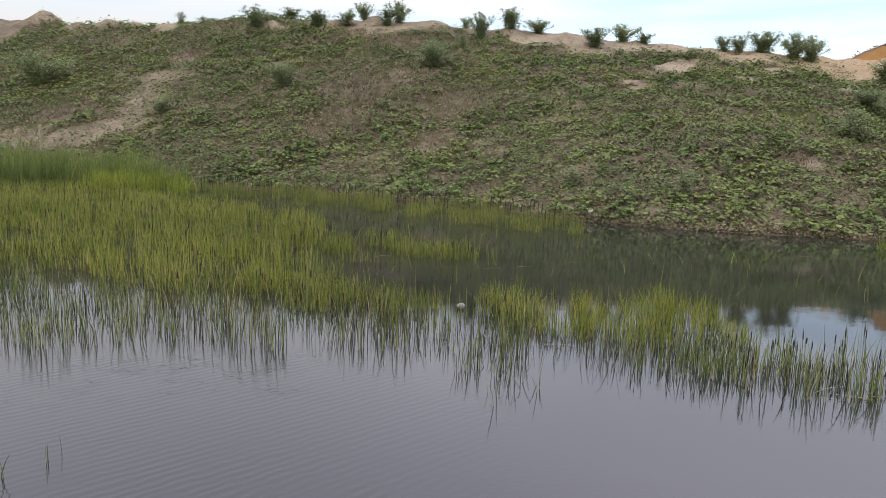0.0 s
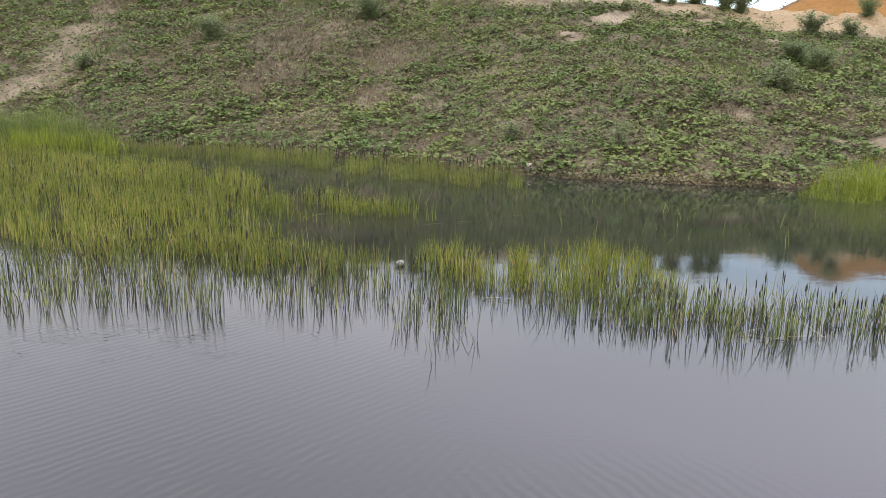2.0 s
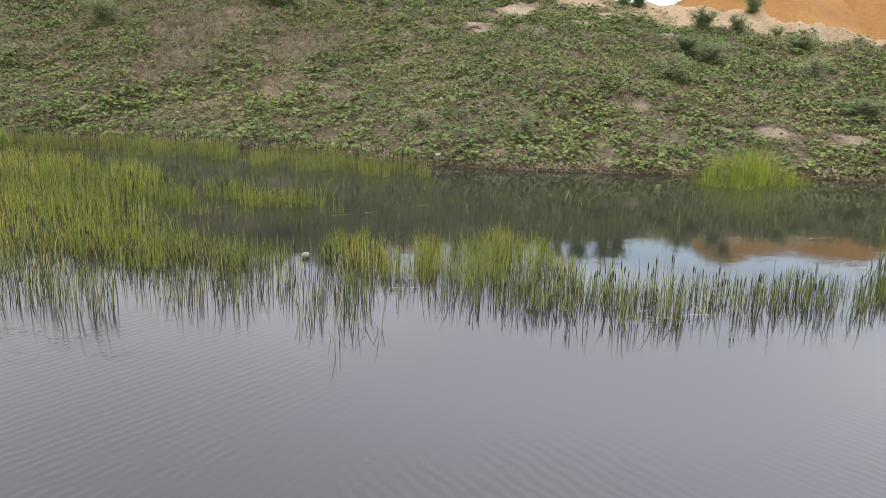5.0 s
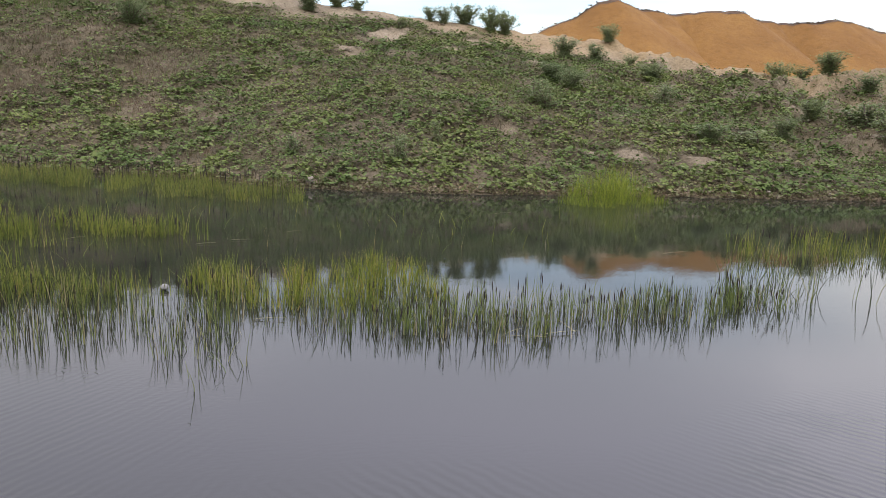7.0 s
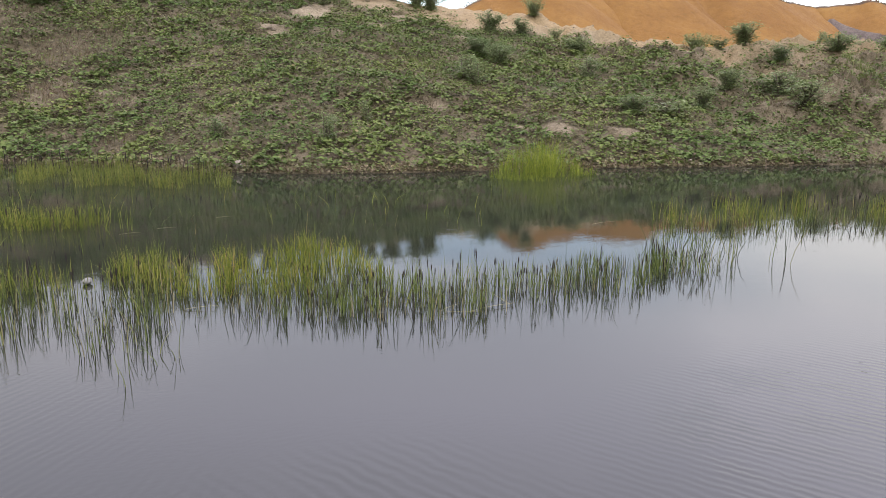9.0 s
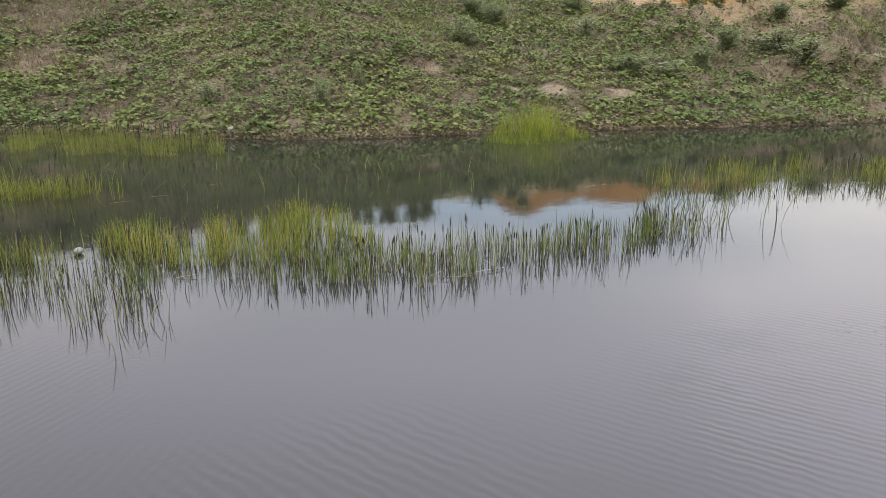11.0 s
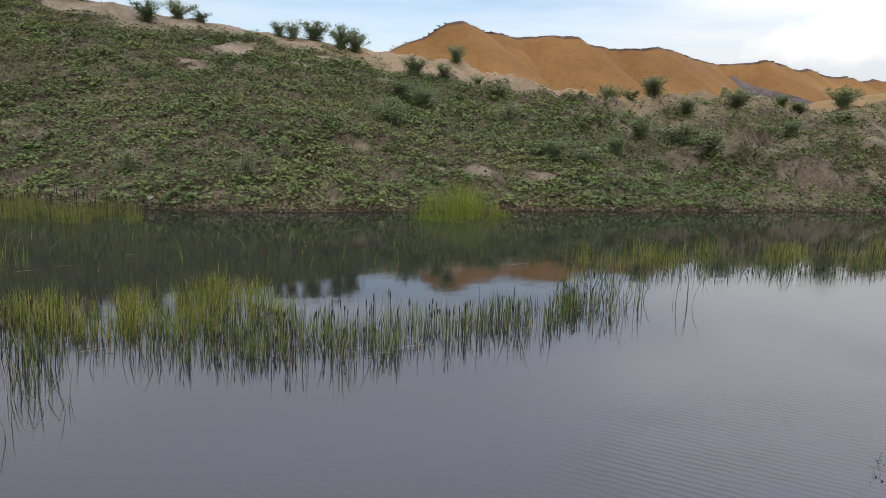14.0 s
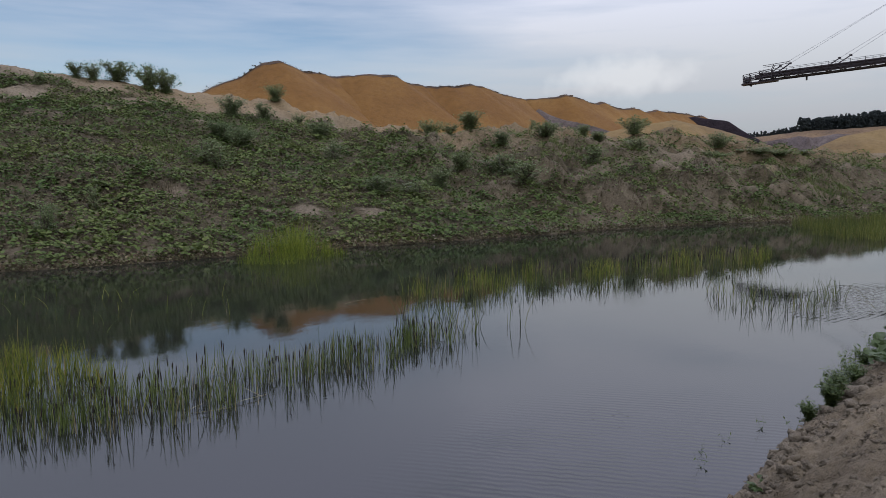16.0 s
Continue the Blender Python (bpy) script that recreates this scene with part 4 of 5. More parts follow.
# ---- bushes ----
def bush_kind(seed, stems, leaves_n, spread_out):
    """A bush one metre high: stems from one root and a crown of narrow leaves."""
    r = np.random.default_rng(seed)
    base = new("willow_bush")
    bm = bmesh.new()
    tips = []
    for k in range(stems):
        a, lean = r.uniform(0, 6.283), r.uniform(0.05, spread_out)
        tall = r.uniform(0.55, 1.0) * (1 - 0.25 * lean)
        pts = [Vector((math.cos(a) * lean * (t**1.3) * 0.75 + r.normal(0, 0.012), math.sin(a) * lean * (t**1.3) * 0.75 + r.normal(0, 0.012), tall * t * (1 - 0.1 * t * lean)))
               for t in (0, 0.3, 0.6, 0.85, 1.0)]
        rings = []
        for i, p in enumerate(pts):
            rad = 0.016 * (1 - 0.2 * i)
            rings.append([bm.verts.new(p + Vector((rad * math.cos(q), rad * math.sin(q), 0))) for q in (0, 2.09, 4.19)])
        for lo, hi in zip(rings, rings[1:]):
            for i in range(3):
                bm.faces.new((lo[i], lo[(i + 1) % 3], hi[(i + 1) % 3], hi[i]))
        tips.append(np.array([tuple(p) for p in pts]))
    wood = part("branchwork", bm, M_TWIG, base)
    n = leaves_n
    pick = r.integers(0, stems, n)
    t = r.uniform(0.0, 1.0, n)
    idx = np.clip(t * 4, 0, 3.999)
    i0 = idx.astype(int)
    arr = np.array(tips)
    c = arr[pick, i0] + (arr[pick, i0 + 1] - arr[pick, i0]) * (idx - i0)[:, None]
    side = r.normal(0, 1, (n, 3))
    side /= np.linalg.norm(side, axis=1)[:, None]
    clumps = 0.07 + 0.15 * (np.sin(pick * 12.9 + t * 17) * 0.5 + 0.5)
    c = c + side * ((clumps + 0.16 * np.clip(0.6 - t, 0, 1)) * r.uniform(0.2, 1.0, n))[:, None] * np.array([1, 1, 0.7])
    c[:, 2] = np.abs(c[:, 2]) + 0.02
    rot = turns(r.normal(0.5, 0.6, n), r.normal(0, 0.6, n), r.uniform(0, 6.283, n))
    v, f = strew(*LENS_LEAF, c, rot, r.uniform(0.05, 0.095, n))
    wide, high = np.percentile(np.abs(v[:, :2]), 96) * 2, np.percentile(v[:, 2], 98)
    v = v / np.array([wide, wide, high])
    for q in wood.data.vertices:
        q.co = Vector((q.co.x / wide, q.co.y / wide, q.co.z / high))
    crown = mesh_from("crown", v, f, M_BUSH)
    crown.parent = base
    return base


BUSH_KINDS = [bush_kind(11, 20, 2500, 0.6), bush_kind(12, 24, 3000, 0.7), bush_kind(13, 16, 2000, 0.5), bush_kind(14, 28, 3300, 0.9), bush_kind(15, 10, 800, 0.42)]
for ob in BUSH_KINDS:
    tagged(ob, "leafy green willow bush rooted in sandy soil", "bush")
for group, spots in (("bushes along the crest", ON_CREST), ("bushes on the bank", ON_SLOPE)):
    for bx, by, bw, bh, kind in spots:
        m = Matrix.Translation((bx, by, float(height(bx, by)) - 0.04)) @ Matrix.Rotation(random.uniform(0, 6.28), 4, "Z") @ Matrix.Diagonal((bw, bw, bh * 0.88, 1))
        ob = set_down(BUSH_KINDS, kind, m)
        tagged(ob, group=group)


# ---- leaf litter along the far water's edge ----
sx = rng.uniform(-12, 78, 17000)
syy = np.interp(sx, FAR[:, 0], FAR[:, 1]) + np.abs(rng.normal(0, 0.6, len(sx))) - 0.06
v, f = strew(*SMALL_LEAF, np.stack([sx, syy, np.maximum(height(sx, syy, False), 0) + rng.uniform(0.0, 0.12, len(sx))], 1),
             turns(rng.normal(0.5, 0.6, len(sx)), rng.normal(0, 0.6, len(sx)), rng.uniform(0, 6.28, len(sx))), rng.uniform(0.06, 0.14, len(sx)))
tagged(mesh_from("shore_litter", v, f, M_LITTER), "brown and purplish withered leaves along the water's edge", "plants", kind="stuff")


def stone(px, py, w, h):
    bm = bmesh.new()
    bmesh.ops.create_icosphere(bm, subdivisions=3, radius=0.5)
    for q in bm.verts:
        k = 1 + 0.45 * noise.noise(q.co * 2.3 + Vector((px, py, 0))) + 0.07 * noise.noise(q.co * 7)
        q.co = Vector((q.co.x * w * k, q.co.y * w * 0.8 * k, q.co.z * h * k))
    ob = part("stone", bm, M_STONE)
    ob.matrix_basis = pose(px, py, float(height(px, py)) + h * 0.25, 0, 0, px * 57)
    return tagged(ob, "pale rough stone lying on the sandy bank", "stone", "stones on the bank")


for px, py, w, h in [(5.7, 30.7, 0.36, 0.5), (31.5, 25.0, 0.3, 0.25), (26.6, 25.2, 0.22, 0.16), (17.2, 29.3, 0.3, 0.2)]:
    stone(px, py, w, h)


# ---- reeds in the pond ----
rr = np.random.default_rng(21)
M_LUSH = leaf_material("lush_reed_blade", [(0.0, (0.07, 0.105, 0.014)), (0.5, (0.14, 0.18, 0.022)), (1.0, (0.22, 0.25, 0.038))])


def inside(x, y, poly):
    n, hit = len(poly), np.zeros(len(x), bool)
    for i in range(n):
        (x1, y1), (x2, y2) = poly[i], poly[(i + 1) % n]
        cross = ((y1 > y) != (y2 > y)) & (x < (x2 - x1) * (y - y1) / (y2 - y1 + 1e-12) + x1)
        hit ^= cross
    return hit


def bed(poly, per_m2, ragged=0.6, seed=0.0, clumpy=0.6, grain=0.9):
    """Places in a bed of reeds with a ragged outline and gaps."""
    p = np.array(poly)
    lo, hi = p.min(0) - 1, p.max(0) + 1
    n = int(per_m2 * (hi[0] - lo[0]) * (hi[1] - lo[1]))
    x, y = rr.uniform(lo[0], hi[0], n), rr.uniform(lo[1], hi[1], n)
    ok = inside(x + ragged * fbm(x, y, 1.5, seed, 2), y + ragged * fbm(x, y, 1.5, seed + 9, 2), poly)
    ok &= rr.uniform(0, 1, n) < np.clip(1 - clumpy * 0.5 + clumpy * 1.3 * fbm(x, y, grain, seed + 4, 2), 0.03, 1)
    return np.stack([x[ok], y[ok]], 1)


def reeds(name, xy, tall, wide, lean, mat, label, foot=-0.12, dome=None):
    n = len(xy)
    t = tall * (1.15 - 0.8 * rr.uniform(0, 1, n) ** 1.7) * (1 + 0.28 * fbm(xy[:, 0], xy[:, 1], 1.1, 17, 2))
    if dome:
        t = t * np.clip(1.15 - 0.75 * (np.hypot(xy[:, 0] - dome[0], xy[:, 1] - dome[1]) / dome[2]) ** 2, 0.25, 1.15)
    v, f = blades(rr, xy, foot, t - foot, wide * rr.uniform(0.7, 1.25, n), lean, name == "reed_fringe" or n < 14000)
    return tagged(mesh_from(name, v, f, mat), label, "reeds", kind="stuff")


def spikes(name, xy, tall, label):
    """Brown cattail spikes on thin stalks, joined."""
    n = len(xy)
    ring = [(math.cos(a), math.sin(a)) for a in (0, 1.571, 3.142, 4.712)]
    shape, prof = [], ((0.25, 0.0), (0.25, 0.70), (1, 0.72), (1.05, 0.94), (0.55, 0.965), (0.15, 0.97), (0.1, 1.06))
    for rad, z in prof:
        shape += [(c * rad * 0.0130, s * rad * 0.0130, z) for c, s in ring]
    faces = np.array([(4 * k + i, 4 * k + (i + 1) % 4, 4 * k + 4 + (i + 1) % 4, 4 * k + 4 + i) for k in range(len(prof) - 1) for i in range(4)])
    size = np.stack([np.full(n, 1.0), np.full(n, 1.0), tall * rr.uniform(0.8, 1.1, n)], 1)
    rot = turns(rr.normal(0, 0.06, n), rr.normal(0, 0.06, n), rr.uniform(0, 6, n))
    v, f = strew(shape, [faces], np.column_stack([xy, np.full(n, -0.1)]), rot, size)
    return tagged(mesh_from(name, v, f, M_SPIKE), label, "cattails", kind="stuff")


LEFT_BED = [(-30, 20), (-14, 16.6), (-8, 15.6), (-5.4, 14.6), (-3.2, 13.6), (-3.6, 16), (-5.2, 20), (-4.5, 24), (-8, 29), (-13, 33), (-18, 37.5), (-30, 43), (-40, 46), (-48, 40), (-45, 20)]
MID_BED = [(-7.5, 14.6), (-5, 13.8), (-2.4, 12.8), (0.2, 12.8), (1.4, 12.1), (2.2, 12.4), (2.4, 14.2), (1.6, 14.8), (0.4, 14.6), (-1.6, 14.6), (-3.4, 15.6), (-5, 17.2), (-7.5, 18)]
LUSH_BED = [(1.3, 12.4), (2.4, 11.9), (3.8, 11.7), (4.5, 12.0), (4.9, 12.8), (4.4, 13.8), (3.2, 14.2), (2.2, 14.0), (1.5, 13.2)]
TUFT_BED = [(-5, 19), (-3.0, 18.6), (-0.8, 19.2), (0.6, 18.8), (1.0, 19.6), (-1.6, 21.4), (-4.2, 22.6), (-6, 23)]
SHORE_BED = [(-14, 36), (-7, 34), (-2.5, 30.5), (1.5, 27), (4.2, 26.3), (5.2, 27.5), (3.2, 31), (-0.8, 35), (-7, 38.6), (-15, 41.5)]
FRINGE = [(-11, 10.4), (-7, 10.5), (-4, 10.8), (-2, 10.7), (-0.6, 10.4), (0.4, 9.9), (1.4, 10.6), (2.8, 10.3), (4.2, 9.6), (5.8, 9.4), (7.6, 9.4), (9.0, 9.2), (10.2, 9.2), (11.2, 9.6), (10.6, 10.7),
          (9.4, 10.9), (7.4, 11.0), (5.4, 11.6), (3, 12.1), (0, 12.9), (-4, 14.2), (-8, 15.4), (-16, 16.6), (-16, 11)]
RIGHT_BED = [(14.6, 14.0), (16.0, 13.0), (17.4, 12.3), (19.8, 11.4), (22.2, 10.1), (25.2, 9.3), (29, 9.0), (31, 10.5), (27, 12), (22.5, 13), (18, 14.2), (14.4, 14.8)]
LINK_BED = [(9.8, 9.4), (11.2, 9.8), (12.6, 10.6), (14.0, 11.6), (15.2, 12.6), (13.6, 13.6), (12.2, 12.4), (10.6, 11.2)]
GREEN_CLUMP = [(15.4, 23.6), (18.8, 23.0), (19.6, 24.6), (18.2, 26.6), (16.2, 27.0), (15.2, 25.4)]
FAR_LEFT = [(-33, 36.5), (-24, 37.5), (-17.5, 39.8), (-16.2, 42.2), (-28, 46), (-40, 48.5)]
END_BED = [(40, 8.2), (46, 7.0), (60, 6.2), (70, 5.5), (70, 8), (60, 11.5), (50, 14), (44, 11)]

reeds("reed_bed", bed(LEFT_BED, 150, 0.8, 1, 0.85, 0.8), 0.58, 0.017, 0.2, M_REED, "dense bed of yellow-green cattail reeds standing in water")
reeds("reed_bed", bed(LEFT_BED, 12, 0.8, 1, 1.3, 0.8), 0.6, 0.016, 0.12, M_OLDREED, "brown old stalks among the cattail reeds")
reeds("reed_bed", bed(MID_BED, 300, 0.7, 2, 1.2, 0.5), 0.52, 0.012, 0.2, M_REED, "olive green reeds with gaps of dark water")
reeds("reed_bed", bed(MID_BED, 40, 0.6, 2, 1.2, 0.5), 0.5, 0.014, 0.12, M_OLDREED, "brown old stalks among the olive reeds")
reeds("reed_bed", bed(LUSH_BED, 330, 0.9, 22, 1.2, 0.4), 0.55, 0.0105, 0.24, M_BRIGHT, "tall bright yellow-green reed clump in the pond", dome=(3.1, 12.9, 3.2))
reeds("reed_bed", bed(TUFT_BED, 190, 0.7, 3, 1.1), 0.58, 0.014, 0.16, M_REED, "small thin island of reeds in dark water")
reeds("reed_bed", bed(SHORE_BED, 140, 1.3, 4, 1.2), 0.6, 0.018, 0.22, M_FARREED, "soft green reeds below the sandy bank")
reeds("reed_bed", bed(FAR_LEFT, 110, 1.0, 5, 0.9), 1.9, 0.026, 0.22, M_TALL, "tall green reeds at the foot of the bank")
reeds("reed_bed", bed([(-20.5, 36.6), (-16.0, 36.0), (-14.8, 38.0), (-16.4, 40.4), (-20.4, 40.6)], 130, 0.8, 25, 0.9), 1.1, 0.024, 0.25, M_LUSH, "bright yellow-green reeds before the tall ones")
reeds("reed_bed", bed(GREEN_CLUMP, 150, 0.8, 6, 0.9, 0.7), 1.5, 0.016, 0.34, M_LUSH, "lush bright green reed clump at the shore", dome=(17.3, 25.0, 1.9))
reeds("reed_bed", bed(RIGHT_BED, 110, 0.8, 7, 1.1), 0.6, 0.012, 0.15, M_REED, "olive reeds in a loose band across the pond")
reeds("reed_bed", bed(END_BED, 60, 0.9, 8, 0.7), 0.7, 0.022, 0.26, M_FARREED, "grassy green reeds at the end of the pond")
reeds("reed_fringe", bed(FRINGE, 104, 0.6, 9, 1.4, 0.4), 0.54, 0.0120, 0.17, M_REEDG, "sparse green cattail blades along the open water")
reeds("reed_fringe", bed(FRINGE, 52, 0.6, 9, 1.3, 0.45), 0.40, 0.0115, 0.14, M_OLDREED, "dark old cattail stalks along the open water")
reeds("reed_fringe", bed([(1.2, 10.9), (2.6, 10.6), (4.4, 10.0), (5.2, 10.2), (5.2, 11.4), (4.6, 12.0), (5.6, 11.6), (5.0, 12.4), (2.8, 12.2), (1.2, 12.6)], 52, 0.6, 27, 1.5, 0.4), 0.46, 0.0135, 0.15, M_REED, "yellow-green reed blades before the bright clump")
reeds("reed_fringe", bed([(10.8, 9.2), (13.2, 9.2), (13.7, 10.6), (12.4, 11.6), (10.8, 10.6)], 16, 0.3, 15, 0.9, 0.6), 0.75, 0.016, 0.42, M_REEDG, "few leaning cattail blades in open water")
reeds("reed_fringe", bed([(14.6, 12.4), (17.6, 11.5), (20.6, 10.4), (24.6, 8.9), (29, 8.4), (29, 9.4), (22, 11.3), (16, 13.2)], 34, 0.4, 16, 1.0, 0.6), 0.62, 0.012, 0.28, M_REEDG, "thin dark cattail blades before the reed band")
reeds("reed_fringe", bed(LINK_BED, 30, 0.4, 10, 0.9, 0.7), 0.7, 0.013, 0.34, M_REEDG, "thin leaning cattail blades in pale water")
reeds("reed_fringe", bed([(18.6, 4.6), (20.6, 4.2), (22.4, 5.2), (21.4, 7.8), (19.0, 7.8), (18.0, 6.4)], 62, 0.4, 11, 0.8, 0.7), 0.62, 0.013, 0.26, M_REEDG, "thin leaning cattail blades near the sandy bank")
reeds("reed_fringe", bed([(-6, 16), (6, 15), (12, 16), (16, 15), (14, 20), (4, 25), (-2, 24)], 1.6, 0.8, 12, 0.9), 0.5, 0.014, 0.45, M_REED, "scattered bent reed blades in open dark water")
reeds("reed_fringe", bed([(-0.2, 8.6), (0.7, 8.6), (0.9, 10.4), (-0.4, 10.4)], 22, 0.2, 13, 0.8), 0.5, 0.012, 0.35, M_REEDG, "small bent cattail clump out in open water")
reeds("reed_fringe", bed([(-5.6, 6.0), (-4.4, 6.0), (-4.4, 7.0), (-5.6, 7.0)], 22, 0.2, 14, 0.8), 0.4, 0.011, 0.3, M_REEDG, "few thin reed blades near the bank")
spikes("cattail_spikes", bed([p for p in FRINGE if p[0] > 2.5], 2.6, 0.3, 34, 0.4), 0.46, "brown cattail spikes along the open water")
spikes("cattail_spikes", bed(LEFT_BED, 1.0, 0.5, 31, 0.3), 0.66, "brown cattail spikes above the reed bed")
spikes("cattail_spikes", bed(MID_BED, 2.5, 0.5, 36, 0.3), 0.6, "brown cattail spikes among the bright reeds")
spikes("cattail_spikes", bed(TUFT_BED, 3.0, 0.5, 37, 0.3), 0.7, "brown cattail spikes in the small reed island")
spikes("cattail_spikes", bed(RIGHT_BED, 3.0, 0.5, 32, 0.3), 0.72, "brown cattail spikes above the reed band")
spikes("cattail_spikes", bed(SHORE_BED, 2.0, 0.5, 33, 0.3), 0.95, "brown cattail spikes near the shore")


def cattail_kind(seed):
    """A clump of cattail: blades, and brown spikes on stalks of their own."""
    r = np.random.default_rng(seed)
    base = new("cattail_clump")
    for k in range(r.integers(10, 17)):
        v, f = blades(r, r.normal(0, 0.10, (1, 2)), -0.15, r.uniform(0.45, 0.92, 1), r.uniform(0.011, 0.018, 1), 0.16)
        mesh_from("blade", v, f, M_REEDG).parent = base
    for k in range(r.integers(1, 3)):
        bm = bmesh.new()
        px, py, lx, ly, h = *r.normal(0, 0.08, 2), *r.normal(0, 0.03, 2), r.uniform(0.42, 0.66)
        rings = []
        for rad, z in ((0.004, -0.15), (0.0035, h - 0.16), (0.010, h - 0.15), (0.0115, h - 0.05), (0.009, h), (0.003, h + 0.006), (0.0015, h + 0.07)):
            rings.append([bm.verts.new((px + lx * z + rad * math.cos(a), py + ly * z + rad * math.sin(a), z)) for a in np.linspace(0, 2 * math.pi, 7)[:-1]])
        for lo, hi in zip(rings, rings[1:]):
            for i in range(6):
                bm.faces.new((lo[i], lo[(i + 1) % 6], hi[(i + 1) % 6], hi[i]))
        part("spike", bm, M_SPIKE, base, "dark brown cattail spike on a thin stalk")
    return tagged(base, "cattail clump with green blades and dark brown spikes in water", "cattail", "cattails along the open water")


KINDS = [cattail_kind(100 + k) for k in range(8)]
spots = bed([(2.4, 10.4), (4.4, 9.7), (6.2, 9.5), (8.6, 9.4), (10.8, 9.5), (11.6, 10.4), (11, 11.2), (8.6, 11.0), (5.6, 11.4), (2.6, 11.8)], 5.0, 0.3, 51, 0.5)[:110]
for k, (sx, sy) in enumerate(spots):
    m = pose(sx, sy, 0, 0, 0, random.uniform(0, 360)) @ Matrix.Scale(random.uniform(0.6, 0.92), 4)
    set_down(KINDS, k % 8, m)


# ---- woods on the pit's edge ----
def conifers(name, line, n, lo, hi, label, seed, jitter=6.0):
    r = np.random.default_rng(seed)
    p = np.array(line, float)
    run = np.concatenate([[0], np.cumsum(np.hypot(*np.diff(p[:, :2], axis=0).T))])
    s = r.uniform(0, run[-1], n)
    c = np.stack([np.interp(s, run, p[:, k]) for k in range(3)], 1)
    c[:, 0] += r.uniform(0, jitter, n)
    c[:, 2] -= 1.0
    tall = r.uniform(lo, hi, n) * (1.05 + 0.14 * vnoise(s, s * 0, 30, seed) + 0.07 * vnoise(s, s * 0, 7, seed + 1))
    sets = []
    trunk = [(0.018 * math.cos(a) * w, 0.018 * math.sin(a) * w, z) for z, w in ((0, 1), (0.9, 0.3)) for a in (0, 2.09, 4.19)]
    sets.append(strew(trunk, [np.array([(0, 1, 4, 3), (1, 2, 5, 4), (2, 0, 3, 5)])], c, turns(0 * s, 0 * s, s), tall))
    m = 18
    who = np.repeat(np.arange(n), m)
    up = r.uniform(0.08, 1.0, n * m)
    rad = (1.08 - up) * r.uniform(0.03, 0.26, n * m) + 0.01
    a = r.uniform(0, 6.283, n * m)
    at = c[who] + np.stack([np.cos(a) * rad, np.sin(a) * rad, up], 1) * tall[who][:, None]
    clump = [(0.1, 0, 0), (-0.06, 0.09, 0.01), (-0.06, -0.09, -0.01), (0, 0, 0.11)]
    sets.append(strew(clump, [np.array([(0, 1, 2), (0, 3, 1), (1, 3, 2), (2, 3, 0)])], at, turns(r.normal(0, 0.5, n * m), r.normal(0, 0.5, n * m), a), tall[who] * r.uniform(0.7, 1.3, n * m)))
    v, f = joined(*sets)
    return tagged(mesh_from(name, v, f, M_FOREST), label, "woods", kind="stuff")


conifers("woods", [(p[0] + 4, p[1], p[2]) for p in PIT[3:]], 1500, 9, 12.5, "dark pine wood along the far edge of the pit", 5, 26)
conifers("woods", [(p[0] + 60, p[1] * 1.1, p[2] + 1) for p in PIT[1:4]], 260, 5, 8, "low distant trees on the horizon", 6, 20)


# ---- spreader boom ----
def unit_beam(name, round_bar=False):
    bm = bmesh.new()
    if round_bar:
        bmesh.ops.create_cone(bm, cap_ends=True, segments=8, radius1=0.5, radius2=0.5, depth=1)
    else:
        bmesh.ops.create_cube(bm, size=1)
        bmesh.ops.bevel(bm, geom=bm.edges[:], offset=0.06, segments=1, affect="EDGES")
    me = bpy.data.meshes.new(name)
    bm.to_mesh(me)
    bm.free()
    return me


BEAM, BAR = unit_beam("steel_beam"), unit_beam("steel_bar", True)
BEAM.materials.append(M_STEEL)
BAR.materials.append(M_CABLE)
boom = new("spreader_boom")
tagged(boom, "long dark steel lattice boom of a mining spreader with stay cables", "machine")
TIP, ROOT = Vector((194.0, 67.5, 27.5)), Vector((221, -45.5, 35.6))
boom.location = (214, -16, float(height(214, -16)))
AX = (ROOT - TIP).normalized()
SIDE = AX.cross(Vector((0, 0, 1))).normalized()
UP = SIDE.cross(AX).normalized()


def strut(name, a, b, w, h=None, data=BEAM):
    a, b = Vector(a), Vector(b)
    ob = new(name, data)
    z = (b - a).normalized()
    x = z.orthogonal().normalized() if abs(z.z) > 0.99 else z.cross(Vector((0, 0, 1))).normalized()
    y = z.cross(x)
    ob.parent = boom
    ob.matrix_basis = Matrix.Translation((a + b) / 2 - boom.location) @ Matrix((x, y, z)).transposed().to_4x4() @ Matrix.Diagonal((w, h or w, (b - a).length, 1))
    return ob


def at_boom(along, side, up):
    return TIP + AX * along + SIDE * side + UP * up


